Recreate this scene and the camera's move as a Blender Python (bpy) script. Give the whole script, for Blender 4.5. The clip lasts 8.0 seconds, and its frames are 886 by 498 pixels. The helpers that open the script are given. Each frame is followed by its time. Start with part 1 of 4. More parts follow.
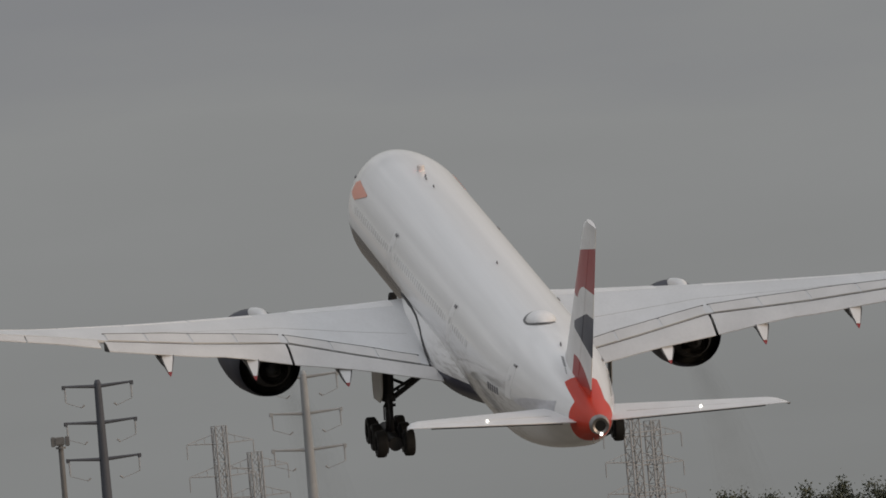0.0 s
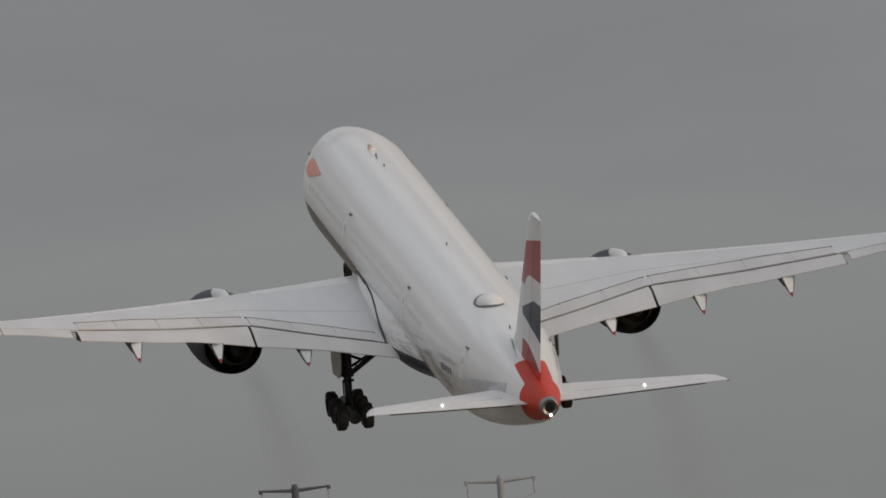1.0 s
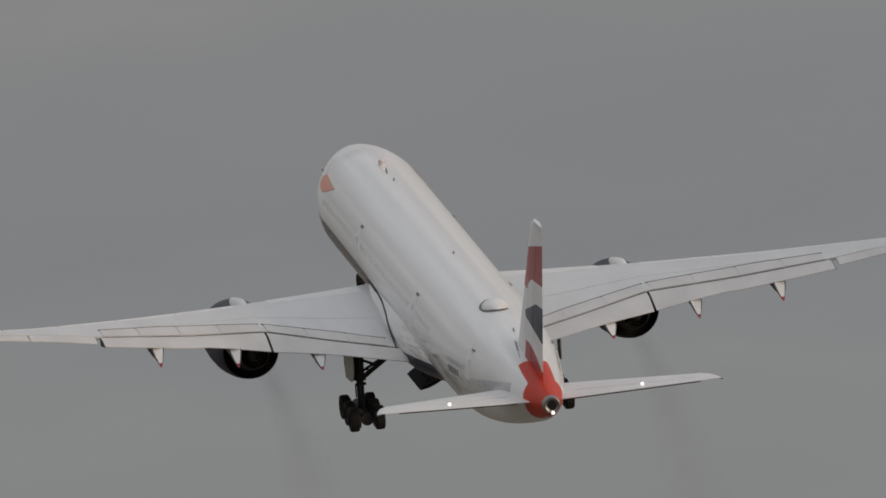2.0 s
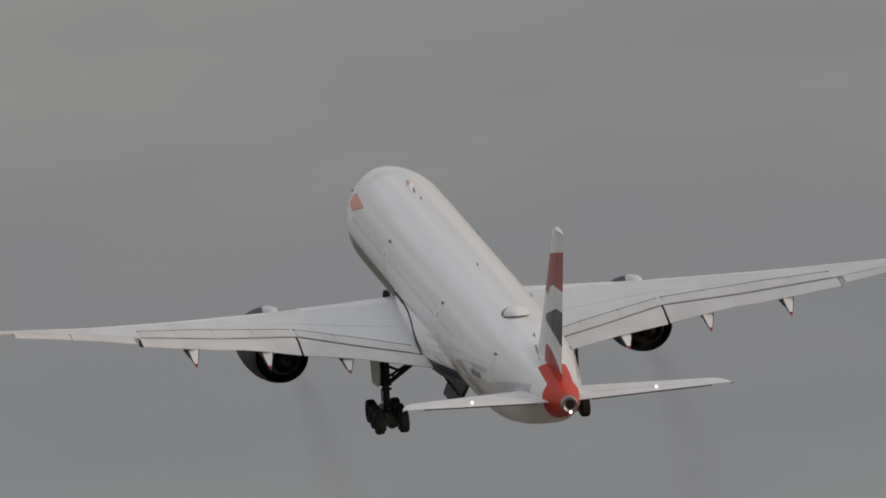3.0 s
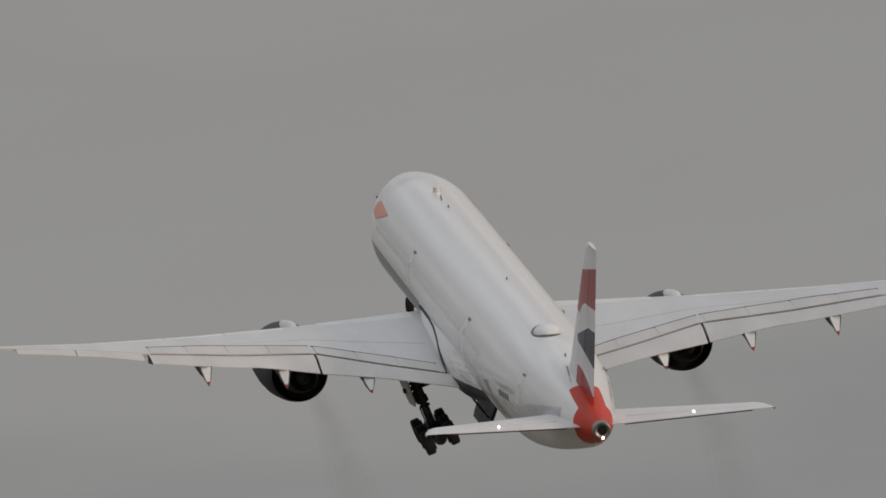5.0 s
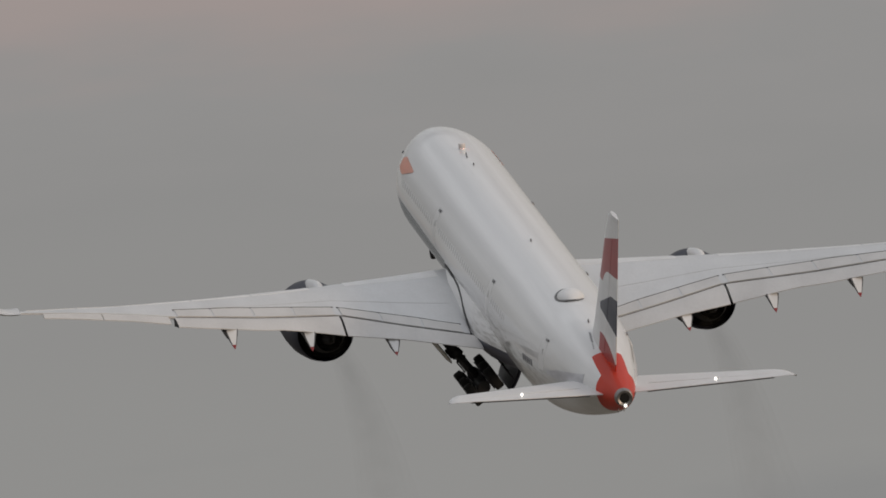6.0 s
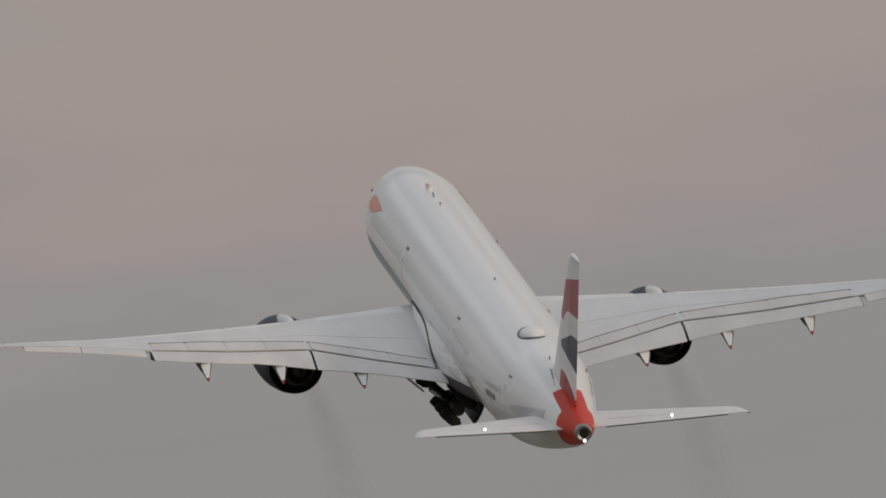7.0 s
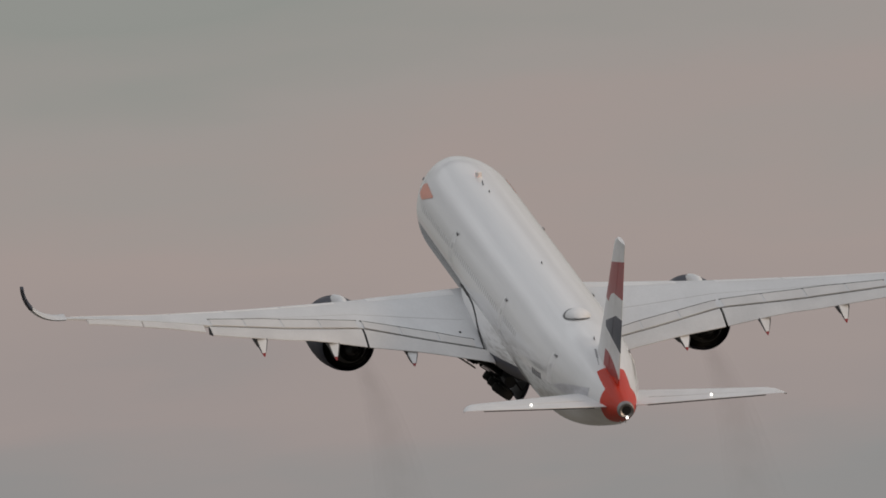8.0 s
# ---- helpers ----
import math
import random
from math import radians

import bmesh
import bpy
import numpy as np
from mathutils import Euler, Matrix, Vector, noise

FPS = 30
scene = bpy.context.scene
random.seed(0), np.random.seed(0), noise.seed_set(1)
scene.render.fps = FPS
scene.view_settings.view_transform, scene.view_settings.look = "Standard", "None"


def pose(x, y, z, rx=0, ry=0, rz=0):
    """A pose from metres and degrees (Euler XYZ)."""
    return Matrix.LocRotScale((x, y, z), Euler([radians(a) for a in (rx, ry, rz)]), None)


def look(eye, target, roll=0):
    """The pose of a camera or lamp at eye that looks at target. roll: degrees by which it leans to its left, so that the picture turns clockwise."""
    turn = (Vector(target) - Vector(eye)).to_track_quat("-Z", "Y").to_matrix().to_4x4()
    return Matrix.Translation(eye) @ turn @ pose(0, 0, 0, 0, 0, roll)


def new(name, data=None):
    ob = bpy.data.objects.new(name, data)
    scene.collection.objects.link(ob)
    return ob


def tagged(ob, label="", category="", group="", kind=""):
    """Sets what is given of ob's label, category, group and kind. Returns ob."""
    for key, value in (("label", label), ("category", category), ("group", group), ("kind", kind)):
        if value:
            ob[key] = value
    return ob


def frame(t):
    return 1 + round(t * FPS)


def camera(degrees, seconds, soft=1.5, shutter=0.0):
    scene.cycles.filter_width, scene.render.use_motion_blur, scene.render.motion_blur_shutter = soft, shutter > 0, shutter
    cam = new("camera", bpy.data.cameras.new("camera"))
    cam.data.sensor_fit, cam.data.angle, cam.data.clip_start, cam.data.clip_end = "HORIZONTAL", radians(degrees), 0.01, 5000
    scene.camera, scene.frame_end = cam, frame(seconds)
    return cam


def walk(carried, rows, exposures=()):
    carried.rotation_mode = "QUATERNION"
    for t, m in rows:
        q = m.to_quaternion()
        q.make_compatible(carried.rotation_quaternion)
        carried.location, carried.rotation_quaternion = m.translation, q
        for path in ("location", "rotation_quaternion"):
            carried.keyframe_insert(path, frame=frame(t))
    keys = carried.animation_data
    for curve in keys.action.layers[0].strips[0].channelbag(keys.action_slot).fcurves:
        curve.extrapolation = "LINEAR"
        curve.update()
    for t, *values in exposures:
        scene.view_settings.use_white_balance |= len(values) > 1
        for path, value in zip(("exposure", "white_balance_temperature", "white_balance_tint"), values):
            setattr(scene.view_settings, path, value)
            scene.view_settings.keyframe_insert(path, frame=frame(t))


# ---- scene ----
cam = camera(1.5623, 8.0, soft=1.7)
walk(cam, [
    (0.0, pose(0, 0, 3.0, 90.6841, 0, 0.0757) @ pose(0, 0, 0, 0, 0, -5)),
    (0.1, pose(0, 0, 3.0, 90.7093, 0, 0.0888) @ pose(0, 0, 0, 0, 0, -5)),
    (0.2, pose(0, 0, 3.0, 90.7341, 0, 0.1130) @ pose(0, 0, 0, 0, 0, -5)),
    (0.3, pose(0, 0, 3.0, 90.7570, 0, 0.1431) @ pose(0, 0, 0, 0, 0, -5)),
    (0.4, pose(0, 0, 3.0, 90.7777, 0, 0.1876) @ pose(0, 0, 0, 0, 0, -5)),
    (0.5, pose(0, 0, 3.0, 90.7959, 0, 0.2260) @ pose(0, 0, 0, 0, 0, -5)),
    (0.6, pose(0, 0, 3.0, 90.8200, 0, 0.2645) @ pose(0, 0, 0, 0, 0, -5)),
    (0.7, pose(0, 0, 3.0, 90.8399, 0, 0.3000) @ pose(0, 0, 0, 0, 0, -5)),
    (0.8, pose(0, 0, 3.0, 90.8583, 0, 0.3359) @ pose(0, 0, 0, 0, 0, -5)),
    (0.9, pose(0, 0, 3.0, 90.8794, 0, 0.3743) @ pose(0, 0, 0, 0, 0, -5)),
    (1.0, pose(0, 0, 3.0, 90.8981, 0, 0.4061) @ pose(0, 0, 0, 0, 0, -5)),
    (1.1, pose(0, 0, 3.0, 90.9194, 0, 0.4448) @ pose(0, 0, 0, 0, 0, -5)),
    (1.2, pose(0, 0, 3.0, 90.9429, 0, 0.4836) @ pose(0, 0, 0, 0, 0, -5)),
    (1.3, pose(0, 0, 3.0, 90.9633, 0, 0.5205) @ pose(0, 0, 0, 0, 0, -5)),
    (1.4, pose(0, 0, 3.0, 90.9832, 0, 0.5605) @ pose(0, 0, 0, 0, 0, -5)),
    (1.5, pose(0, 0, 3.0, 91.0103, 0, 0.5991) @ pose(0, 0, 0, 0, 0, -5)),
    (1.6, pose(0, 0, 3.0, 91.0418, 0, 0.6408) @ pose(0, 0, 0, 0, 0, -5)),
    (1.7, pose(0, 0, 3.0, 91.0718, 0, 0.6830) @ pose(0, 0, 0, 0, 0, -5)),
    (1.8, pose(0, 0, 3.0, 91.1119, 0, 0.7262) @ pose(0, 0, 0, 0, 0, -5)),
    (1.9, pose(0, 0, 3.0, 91.1506, 0, 0.7735) @ pose(0, 0, 0, 0, 0, -5)),
    (2.0, pose(0, 0, 3.0, 91.1888, 0, 0.8219) @ pose(0, 0, 0, 0, 0, -5)),
    (2.1, pose(0, 0, 3.0, 91.2246, 0, 0.8749) @ pose(0, 0, 0, 0, 0, -5)),
    (2.2, pose(0, 0, 3.0, 91.2594, 0, 0.9242) @ pose(0, 0, 0, 0, 0, -5)),
    (3.3, pose(0, 0, 3.0, 91.5924, 0, 1.3672) @ pose(0, 0, 0, 0, 0, -5)),
    (3.4, pose(0, 0, 3.0, 91.6253, 0, 1.4046) @ pose(0, 0, 0, 0, 0, -5)),
    (3.5, pose(0, 0, 3.0, 91.6661, 0, 1.4430) @ pose(0, 0, 0, 0, 0, -5)),
    (3.6, pose(0, 0, 3.0, 91.7034, 0, 1.4816) @ pose(0, 0, 0, 0, 0, -5)),
    (3.7, pose(0, 0, 3.0, 91.7365, 0, 1.5210) @ pose(0, 0, 0, 0, 0, -5)),
    (3.8, pose(0, 0, 3.0, 91.7710, 0, 1.5623) @ pose(0, 0, 0, 0, 0, -5)),
    (3.9, pose(0, 0, 3.0, 91.8028, 0, 1.6058) @ pose(0, 0, 0, 0, 0, -5)),
    (4.0, pose(0, 0, 3.0, 91.8353, 0, 1.6502) @ pose(0, 0, 0, 0, 0, -5)),
    (4.1, pose(0, 0, 3.0, 91.8628, 0, 1.6981) @ pose(0, 0, 0, 0, 0, -5)),
    (4.2, pose(0, 0, 3.0, 91.8932, 0, 1.7430) @ pose(0, 0, 0, 0, 0, -5)),
    (5.3, pose(0, 0, 3.0, 92.2567, 0, 2.1724) @ pose(0, 0, 0, 0, 0, -5)),
    (5.4, pose(0, 0, 3.0, 92.2820, 0, 2.2145) @ pose(0, 0, 0, 0, 0, -5)),
    (5.5, pose(0, 0, 3.0, 92.3067, 0, 2.2574) @ pose(0, 0, 0, 0, 0, -5)),
    (5.6, pose(0, 0, 3.0, 92.3351, 0, 2.3042) @ pose(0, 0, 0, 0, 0, -5)),
    (5.7, pose(0, 0, 3.0, 92.3639, 0, 2.3513) @ pose(0, 0, 0, 0, 0, -5)),
    (5.8, pose(0, 0, 3.0, 92.3928, 0, 2.3983) @ pose(0, 0, 0, 0, 0, -5)),
    (5.9, pose(0, 0, 3.0, 92.4227, 0, 2.4441) @ pose(0, 0, 0, 0, 0, -5)),
    (6.0, pose(0, 0, 3.0, 92.4502, 0, 2.4865) @ pose(0, 0, 0, 0, 0, -5)),
    (6.1, pose(0, 0, 3.0, 92.4769, 0, 2.5270) @ pose(0, 0, 0, 0, 0, -5)),
    (6.2, pose(0, 0, 3.0, 92.5041, 0, 2.5638) @ pose(0, 0, 0, 0, 0, -5)),
    (6.3, pose(0, 0, 3.0, 92.5381, 0, 2.5959) @ pose(0, 0, 0, 0, 0, -5)),
    (6.4, pose(0, 0, 3.0, 92.5733, 0, 2.6288) @ pose(0, 0, 0, 0, 0, -5)),
    (6.5, pose(0, 0, 3.0, 92.6096, 0, 2.6563) @ pose(0, 0, 0, 0, 0, -5)),
    (6.6, pose(0, 0, 3.0, 92.6654, 0, 2.6807) @ pose(0, 0, 0, 0, 0, -5)),
    (6.7, pose(0, 0, 3.0, 92.7174, 0, 2.7001) @ pose(0, 0, 0, 0, 0, -5)),
    (6.8, pose(0, 0, 3.0, 92.7715, 0, 2.7192) @ pose(0, 0, 0, 0, 0, -5)),
    (6.9, pose(0, 0, 3.0, 92.8214, 0, 2.7457) @ pose(0, 0, 0, 0, 0, -5)),
    (7.0, pose(0, 0, 3.0, 92.8658, 0, 2.7780) @ pose(0, 0, 0, 0, 0, -5)),
    (7.1, pose(0, 0, 3.0, 92.9095, 0, 2.8141) @ pose(0, 0, 0, 0, 0, -5)),
    (7.2, pose(0, 0, 3.0, 92.9481, 0, 2.8611) @ pose(0, 0, 0, 0, 0, -5)),
    (7.3, pose(0, 0, 3.0, 92.9837, 0, 2.9063) @ pose(0, 0, 0, 0, 0, -5)),
    (7.5, pose(0, 0, 3.0, 93.0497, 0, 2.9956) @ pose(0, 0, 0, 0, 0, -5)),
    (8.0, pose(0, 0, 3.0, 93.2162, 0, 3.2137) @ pose(0, 0, 0, 0, 0, -5)),
], [(0, 0.04), (1.5, -0.05), (3.4, -0.02), (5.0, 0.0), (6.8, -0.06), (8.0, -0.06)])

# ---- sky and sun ----
SUN_ELEVATION, SUN_TURN = 8.0, 115.0      # degrees above the horizon, degrees clockwise from +y


def link(tree, a, b):
    tree.links.new(a, b)


def make_sky():
    world = bpy.data.worlds.new("overcast_evening_sky")
    scene.world = world
    world.use_nodes = True
    tree = world.node_tree
    tree.nodes.clear()
    n = tree.nodes.new
    out = n("ShaderNodeOutputWorld")
    add = n("ShaderNodeAddShader")
    clouds, clear = n("ShaderNodeBackground"), n("ShaderNodeBackground")
    sky = n("ShaderNodeTexSky")
    sky.sky_type, sky.sun_disc = "NISHITA", False
    sky.sun_elevation, sky.sun_rotation = radians(SUN_ELEVATION), radians(SUN_TURN)
    link(tree, sky.outputs[0], clear.inputs[0])
    clear.inputs[1].default_value = 0.003
    place = n("ShaderNodeTexCoord")
    split = n("ShaderNodeSeparateXYZ")
    link(tree, place.outputs["Generated"], split.inputs[0])
    # long flat cloud banks low in the sky: noise stretched along the horizon
    stretch = n("ShaderNodeMapping")
    stretch.inputs["Scale"].default_value = (38, 38, 190)
    link(tree, place.outputs["Generated"], stretch.inputs[0])
    bank = n("ShaderNodeTexNoise")
    bank.inputs["Scale"].default_value, bank.inputs["Detail"].default_value = 1.0, 4.0
    link(tree, stretch.outputs[0], bank.inputs[0])
    # smaller ragged clouds within the banks
    rag_scale = n("ShaderNodeMapping")
    rag_scale.inputs["Scale"].default_value, rag_scale.inputs["Rotation"].default_value = (110, 110, 330), (0, radians(20), 0)
    link(tree, place.outputs["Generated"], rag_scale.inputs[0])
    rag = n("ShaderNodeTexNoise")
    rag.inputs["Scale"].default_value, rag.inputs["Detail"].default_value = 1.0, 3.0
    link(tree, rag_scale.outputs[0], rag.inputs[0])
    ragged = n("ShaderNodeMath")
    ragged.operation = "MULTIPLY_ADD"
    link(tree, rag.outputs[0], ragged.inputs[0])
    ragged.inputs[1].default_value, ragged.inputs[2].default_value = 0.006, -0.003
    shift = n("ShaderNodeMath")
    shift.operation = "MULTIPLY_ADD"
    link(tree, bank.outputs[0], shift.inputs[0])
    shift.inputs[1].default_value = 0.015
    height = n("ShaderNodeMath")
    link(tree, split.outputs[2], height.inputs[0])
    link(tree, ragged.outputs[0], height.inputs[1])
    link(tree, height.outputs[0], shift.inputs[2])
    low = n("ShaderNodeMapRange")
    low.inputs["From Min"].default_value, low.inputs["From Max"].default_value = 0.0075, 0.0875
    link(tree, shift.outputs[0], low.inputs[0])
    near = n("ShaderNodeValToRGB")
    stops = [(0.00, (0.190, 0.195, 0.195)), (0.10, (0.212, 0.218, 0.219)), (0.20, (0.234, 0.240, 0.243)), (0.27, (0.208, 0.214, 0.227)),
             (0.36, (0.222, 0.225, 0.232)), (0.45, (0.272, 0.270, 0.267)), (0.56, (0.264, 0.261, 0.261)), (0.60, (0.277, 0.271, 0.271)),
             (0.645, (0.330, 0.284, 0.276)), (0.71, (0.362, 0.302, 0.286)), (0.76, (0.330, 0.302, 0.288)), (0.82, (0.278, 0.285, 0.268)), (1.0, (0.31, 0.305, 0.295))]
    near.color_ramp.elements[0].position, near.color_ramp.elements[0].color = stops[0][0], (*stops[0][1], 1)
    near.color_ramp.elements[1].position, near.color_ramp.elements[1].color = stops[-1][0], (*stops[-1][1], 1)
    for p, c in stops[1:-1]:
        near.color_ramp.elements.new(p).color = (*c, 1)
    link(tree, low.outputs[0], near.inputs[0])
    # the cloud deck brightens towards the zenith
    high = n("ShaderNodeValToRGB")
    high.color_ramp.elements[0].position, high.color_ramp.elements[0].color = 0.16, (0, 0, 0, 1)
    high.color_ramp.elements[1].position, high.color_ramp.elements[1].color = 0.95, (1, 1, 1, 1)
    link(tree, split.outputs[2], high.inputs[0])
    mix = n("ShaderNodeMix")
    mix.data_type = "RGBA"
    link(tree, high.outputs[0], mix.inputs[0])
    link(tree, near.outputs[0], mix.inputs[6])
    mix.inputs[7].default_value = (0.662, 0.672, 0.708, 1)
    spread = n("ShaderNodeMapping")
    spread.inputs["Scale"].default_value = (2.2, 2.2, 9.0)
    link(tree, place.outputs["Generated"], spread.inputs[0])
    deck = n("ShaderNodeTexNoise")
    deck.inputs["Scale"].default_value, deck.inputs["Detail"].default_value = 1.0, 5.0
    link(tree, spread.outputs[0], deck.inputs[0])
    uneven = n("ShaderNodeMapRange")
    uneven.inputs["From Min"].default_value, uneven.inputs["From Max"].default_value = 0.3, 0.7
    uneven.inputs["To Min"].default_value, uneven.inputs["To Max"].default_value = 0.50, 1.55
    link(tree, deck.outputs[0], uneven.inputs[0])
    above = n("ShaderNodeMapRange")
    above.inputs["From Min"].default_value, above.inputs["From Max"].default_value = 0.07, 0.14
    link(tree, split.outputs[2], above.inputs[0])
    level = n("ShaderNodeMix")
    level.data_type = "FLOAT"
    link(tree, above.outputs[0], level.inputs[0])
    level.inputs[2].default_value = 1.0
    link(tree, uneven.outputs[0], level.inputs[3])
    shade = n("ShaderNodeMix")
    shade.data_type, shade.blend_type = "RGBA", "MULTIPLY"
    shade.inputs[0].default_value = 1.0
    link(tree, mix.outputs[2], shade.inputs[6])
    link(tree, level.outputs[0], shade.inputs[7])
    link(tree, shade.outputs[2], clouds.inputs[0])
    link(tree, clouds.outputs[0], add.inputs[0])
    link(tree, clear.outputs[0], add.inputs[1])
    link(tree, add.outputs[0], out.inputs[0])


make_sky()
sun = new("sun", bpy.data.lights.new("sun", "SUN"))
sun.data.energy, sun.data.angle, sun.data.color = 1.35, radians(12), (1.0, 0.77, 0.57)
az, el = radians(SUN_TURN), radians(SUN_ELEVATION)
sun.matrix_world = look((400 * math.sin(az), 400 * math.cos(az), 400 * math.tan(el)), (0, 0, 0))


# ---- materials ----
def material(name, color, rough=0.5, metal=0.0, vary=0.12, size=1.0, fine=18.0, bump=0.0, coat=0.0, spread=None, coat_rough=0.1):
    """Two scales of variation round a base colour, in metres of the thing's own space."""
    m = bpy.data.materials.new(name)
    m.use_nodes = True
    tree = m.node_tree
    n = tree.nodes.new
    shader = tree.nodes["Principled BSDF"]
    place = n("ShaderNodeTexCoord")
    scale = n("ShaderNodeMapping")
    scale.inputs["Scale"].default_value = spread or (1, 1, 1)
    link(tree, place.outputs["Object"], scale.inputs[0])
    big, small = n("ShaderNodeTexNoise"), n("ShaderNodeTexNoise")
    for tex, s in ((big, 1.0 / size), (small, fine)):
        tex.inputs["Scale"].default_value, tex.inputs["Detail"].default_value = s, 5.0
        link(tree, scale.outputs[0], tex.inputs[0])
    both = n("ShaderNodeMath")
    both.operation = "MULTIPLY_ADD"
    link(tree, small.outputs[0], both.inputs[0])
    both.inputs[1].default_value = 0.4
    link(tree, big.outputs[0], both.inputs[2])
    ramp = n("ShaderNodeMapRange")
    ramp.inputs["From Min"].default_value, ramp.inputs["From Max"].default_value = 0.4, 1.0
    ramp.inputs["To Min"].default_value, ramp.inputs["To Max"].default_value = 1 - vary, 1 + vary * 0.4
    link(tree, both.outputs[0], ramp.inputs[0])
    tint = n("ShaderNodeMix")
    tint.data_type, tint.blend_type = "RGBA", "MULTIPLY"
    tint.inputs[0].default_value = 1.0
    tint.inputs[6].default_value = (*color, 1)
    link(tree, ramp.outputs[0], tint.inputs[7])
    link(tree, tint.outputs[2], shader.inputs["Base Color"])
    gloss = n("ShaderNodeMapRange")
    gloss.inputs["To Min"].default_value, gloss.inputs["To Max"].default_value = max(rough - 0.1, 0.02), min(rough + 0.12, 1)
    link(tree, big.outputs[0], gloss.inputs[0])
    link(tree, gloss.outputs[0], shader.inputs["Roughness"])
    shader.inputs["Metallic"].default_value = metal
    shader.inputs["Coat Weight"].default_value = coat
    shader.inputs["Coat Roughness"].default_value = coat_rough
    if bump:
        relief = n("ShaderNodeBump")
        relief.inputs["Strength"].default_value, relief.inputs["Distance"].default_value = bump, 0.02
        link(tree, small.outputs[0], relief.inputs["Height"])
        link(tree, relief.outputs[0], shader.inputs["Normal"])
    m["tint"] = tint.name
    return m


def calc(tree, op, a, b=0.0, c=0.0):
    node = tree.nodes.new("ShaderNodeMath")
    node.operation = op
    for i, value in enumerate((a, b, c)):
        if isinstance(value, (int, float)):
            node.inputs[i].default_value = value
        else:
            link(tree, value, node.inputs[i])
    return node.outputs[0]


def livery(m, zones, dull_last=False):
    """Lays further paint colours over the base coat. zones: (colour, mask(tree, x, y, z)).
    dull_last: the last colour is a satin film without the clear coat."""
    tree = m.node_tree
    tint = tree.nodes[m["tint"]]
    place = tree.nodes.new("ShaderNodeTexCoord")
    split = tree.nodes.new("ShaderNodeSeparateXYZ")
    link(tree, place.outputs["Object"], split.inputs[0])
    last = None
    for color, mask in zones:
        mix = tree.nodes.new("ShaderNodeMix")
        mix.data_type = "RGBA"
        field = mask(tree, *split.outputs)
        link(tree, field, mix.inputs[0])
        if last:
            link(tree, last, mix.inputs[6])
        else:
            mix.inputs[6].default_value = tint.inputs[6].default_value
        mix.inputs[7].default_value = (*color, 1)
        last = mix.outputs[2]
    link(tree, last, tint.inputs[6])
    if dull_last:
        shader = next(node for node in tree.nodes if node.type == "BSDF_PRINCIPLED")
        link(tree, calc(tree, "MULTIPLY_ADD", field, -shader.inputs["Coat Weight"].default_value, shader.inputs["Coat Weight"].default_value), shader.inputs["Coat Weight"])
        link(tree, calc(tree, "MULTIPLY_ADD", field, -0.3, 0.5), shader.inputs["Specular IOR Level"])
    return m


NAVY, RED, WHITE = (0.010, 0.014, 0.040), (0.60, 0.034, 0.008), (0.80, 0.80, 0.80)
FLAG_RED, FLAG_BLUE = (0.34, 0.022, 0.022), (0.020, 0.026, 0.050)


def belly_zone(tree, x, y, z):
    edge = calc(tree, "MULTIPLY_ADD", y, 0.012, -0.28)
    under = calc(tree, "LESS_THAN", z, edge)
    return calc(tree, "MULTIPLY", under, calc(tree, "GREATER_THAN", y, 10.5))


def tail_zone(tree, x, y, z):
    """Red tail cone: its edge runs nearly upright on the flanks and sweeps forward in a lobe beside the fin."""
    flank = calc(tree, "MULTIPLY_ADD", z, 0.15, -30.75)
    lobe = calc(tree, "MINIMUM", calc(tree, "MULTIPLY_ADD", z, 5.5, -41.65), -27.85)
    ripple = calc(tree, "MULTIPLY", calc(tree, "SINE", calc(tree, "MULTIPLY", z, 5.5)), 0.03)
    return calc(tree, "LESS_THAN", y, calc(tree, "ADD", calc(tree, "SMOOTH_MAX", flank, lobe, 0.35), ripple))


def window(tree, v, low, high, soft):
    """1 between low and high, fading out over soft."""
    up, down = tree.nodes.new("ShaderNodeMapRange"), tree.nodes.new("ShaderNodeMapRange")
    for node, a, b in ((up, low - soft, low), (down, high + soft, high)):
        link(tree, v, node.inputs[0])
        node.inputs["From Min"].default_value, node.inputs["From Max"].default_value = a, b
    return calc(tree, "MULTIPLY", up.outputs[0], down.outputs[0])


def grime_shade_zone(tree, x, y, z):
    """Streaks along the lower rear flanks, behind the wing: grime, with dark reflections painted in."""
    tex, mix = tree.nodes.new("ShaderNodeTexNoise"), tree.nodes.new("ShaderNodeCombineXYZ")
    for i, (v, k) in enumerate(((x, 0.5), (y, 0.13), (z, 1.5))):
        link(tree, calc(tree, "MULTIPLY", v, k), mix.inputs[i])
    link(tree, mix.outputs[0], tex.inputs[0])
    tex.inputs["Detail"].default_value = 4.0
    streak = calc(tree, "MINIMUM", calc(tree, "MAXIMUM", calc(tree, "MULTIPLY_ADD", tex.outputs[0], 5.0, -2.2), 0.0), 1.0)
    place = calc(tree, "MULTIPLY", window(tree, y, -20.0, -4.0, 5.0), window(tree, z, -2.0, 0.1, 0.9))
    return calc(tree, "MULTIPLY", calc(tree, "MULTIPLY", streak, place), 0.62)


def fairing_zone(tree, x, y, z):
    return calc(tree, "LESS_THAN", calc(tree, "MULTIPLY_ADD", y, 0.055, z), -1.82)


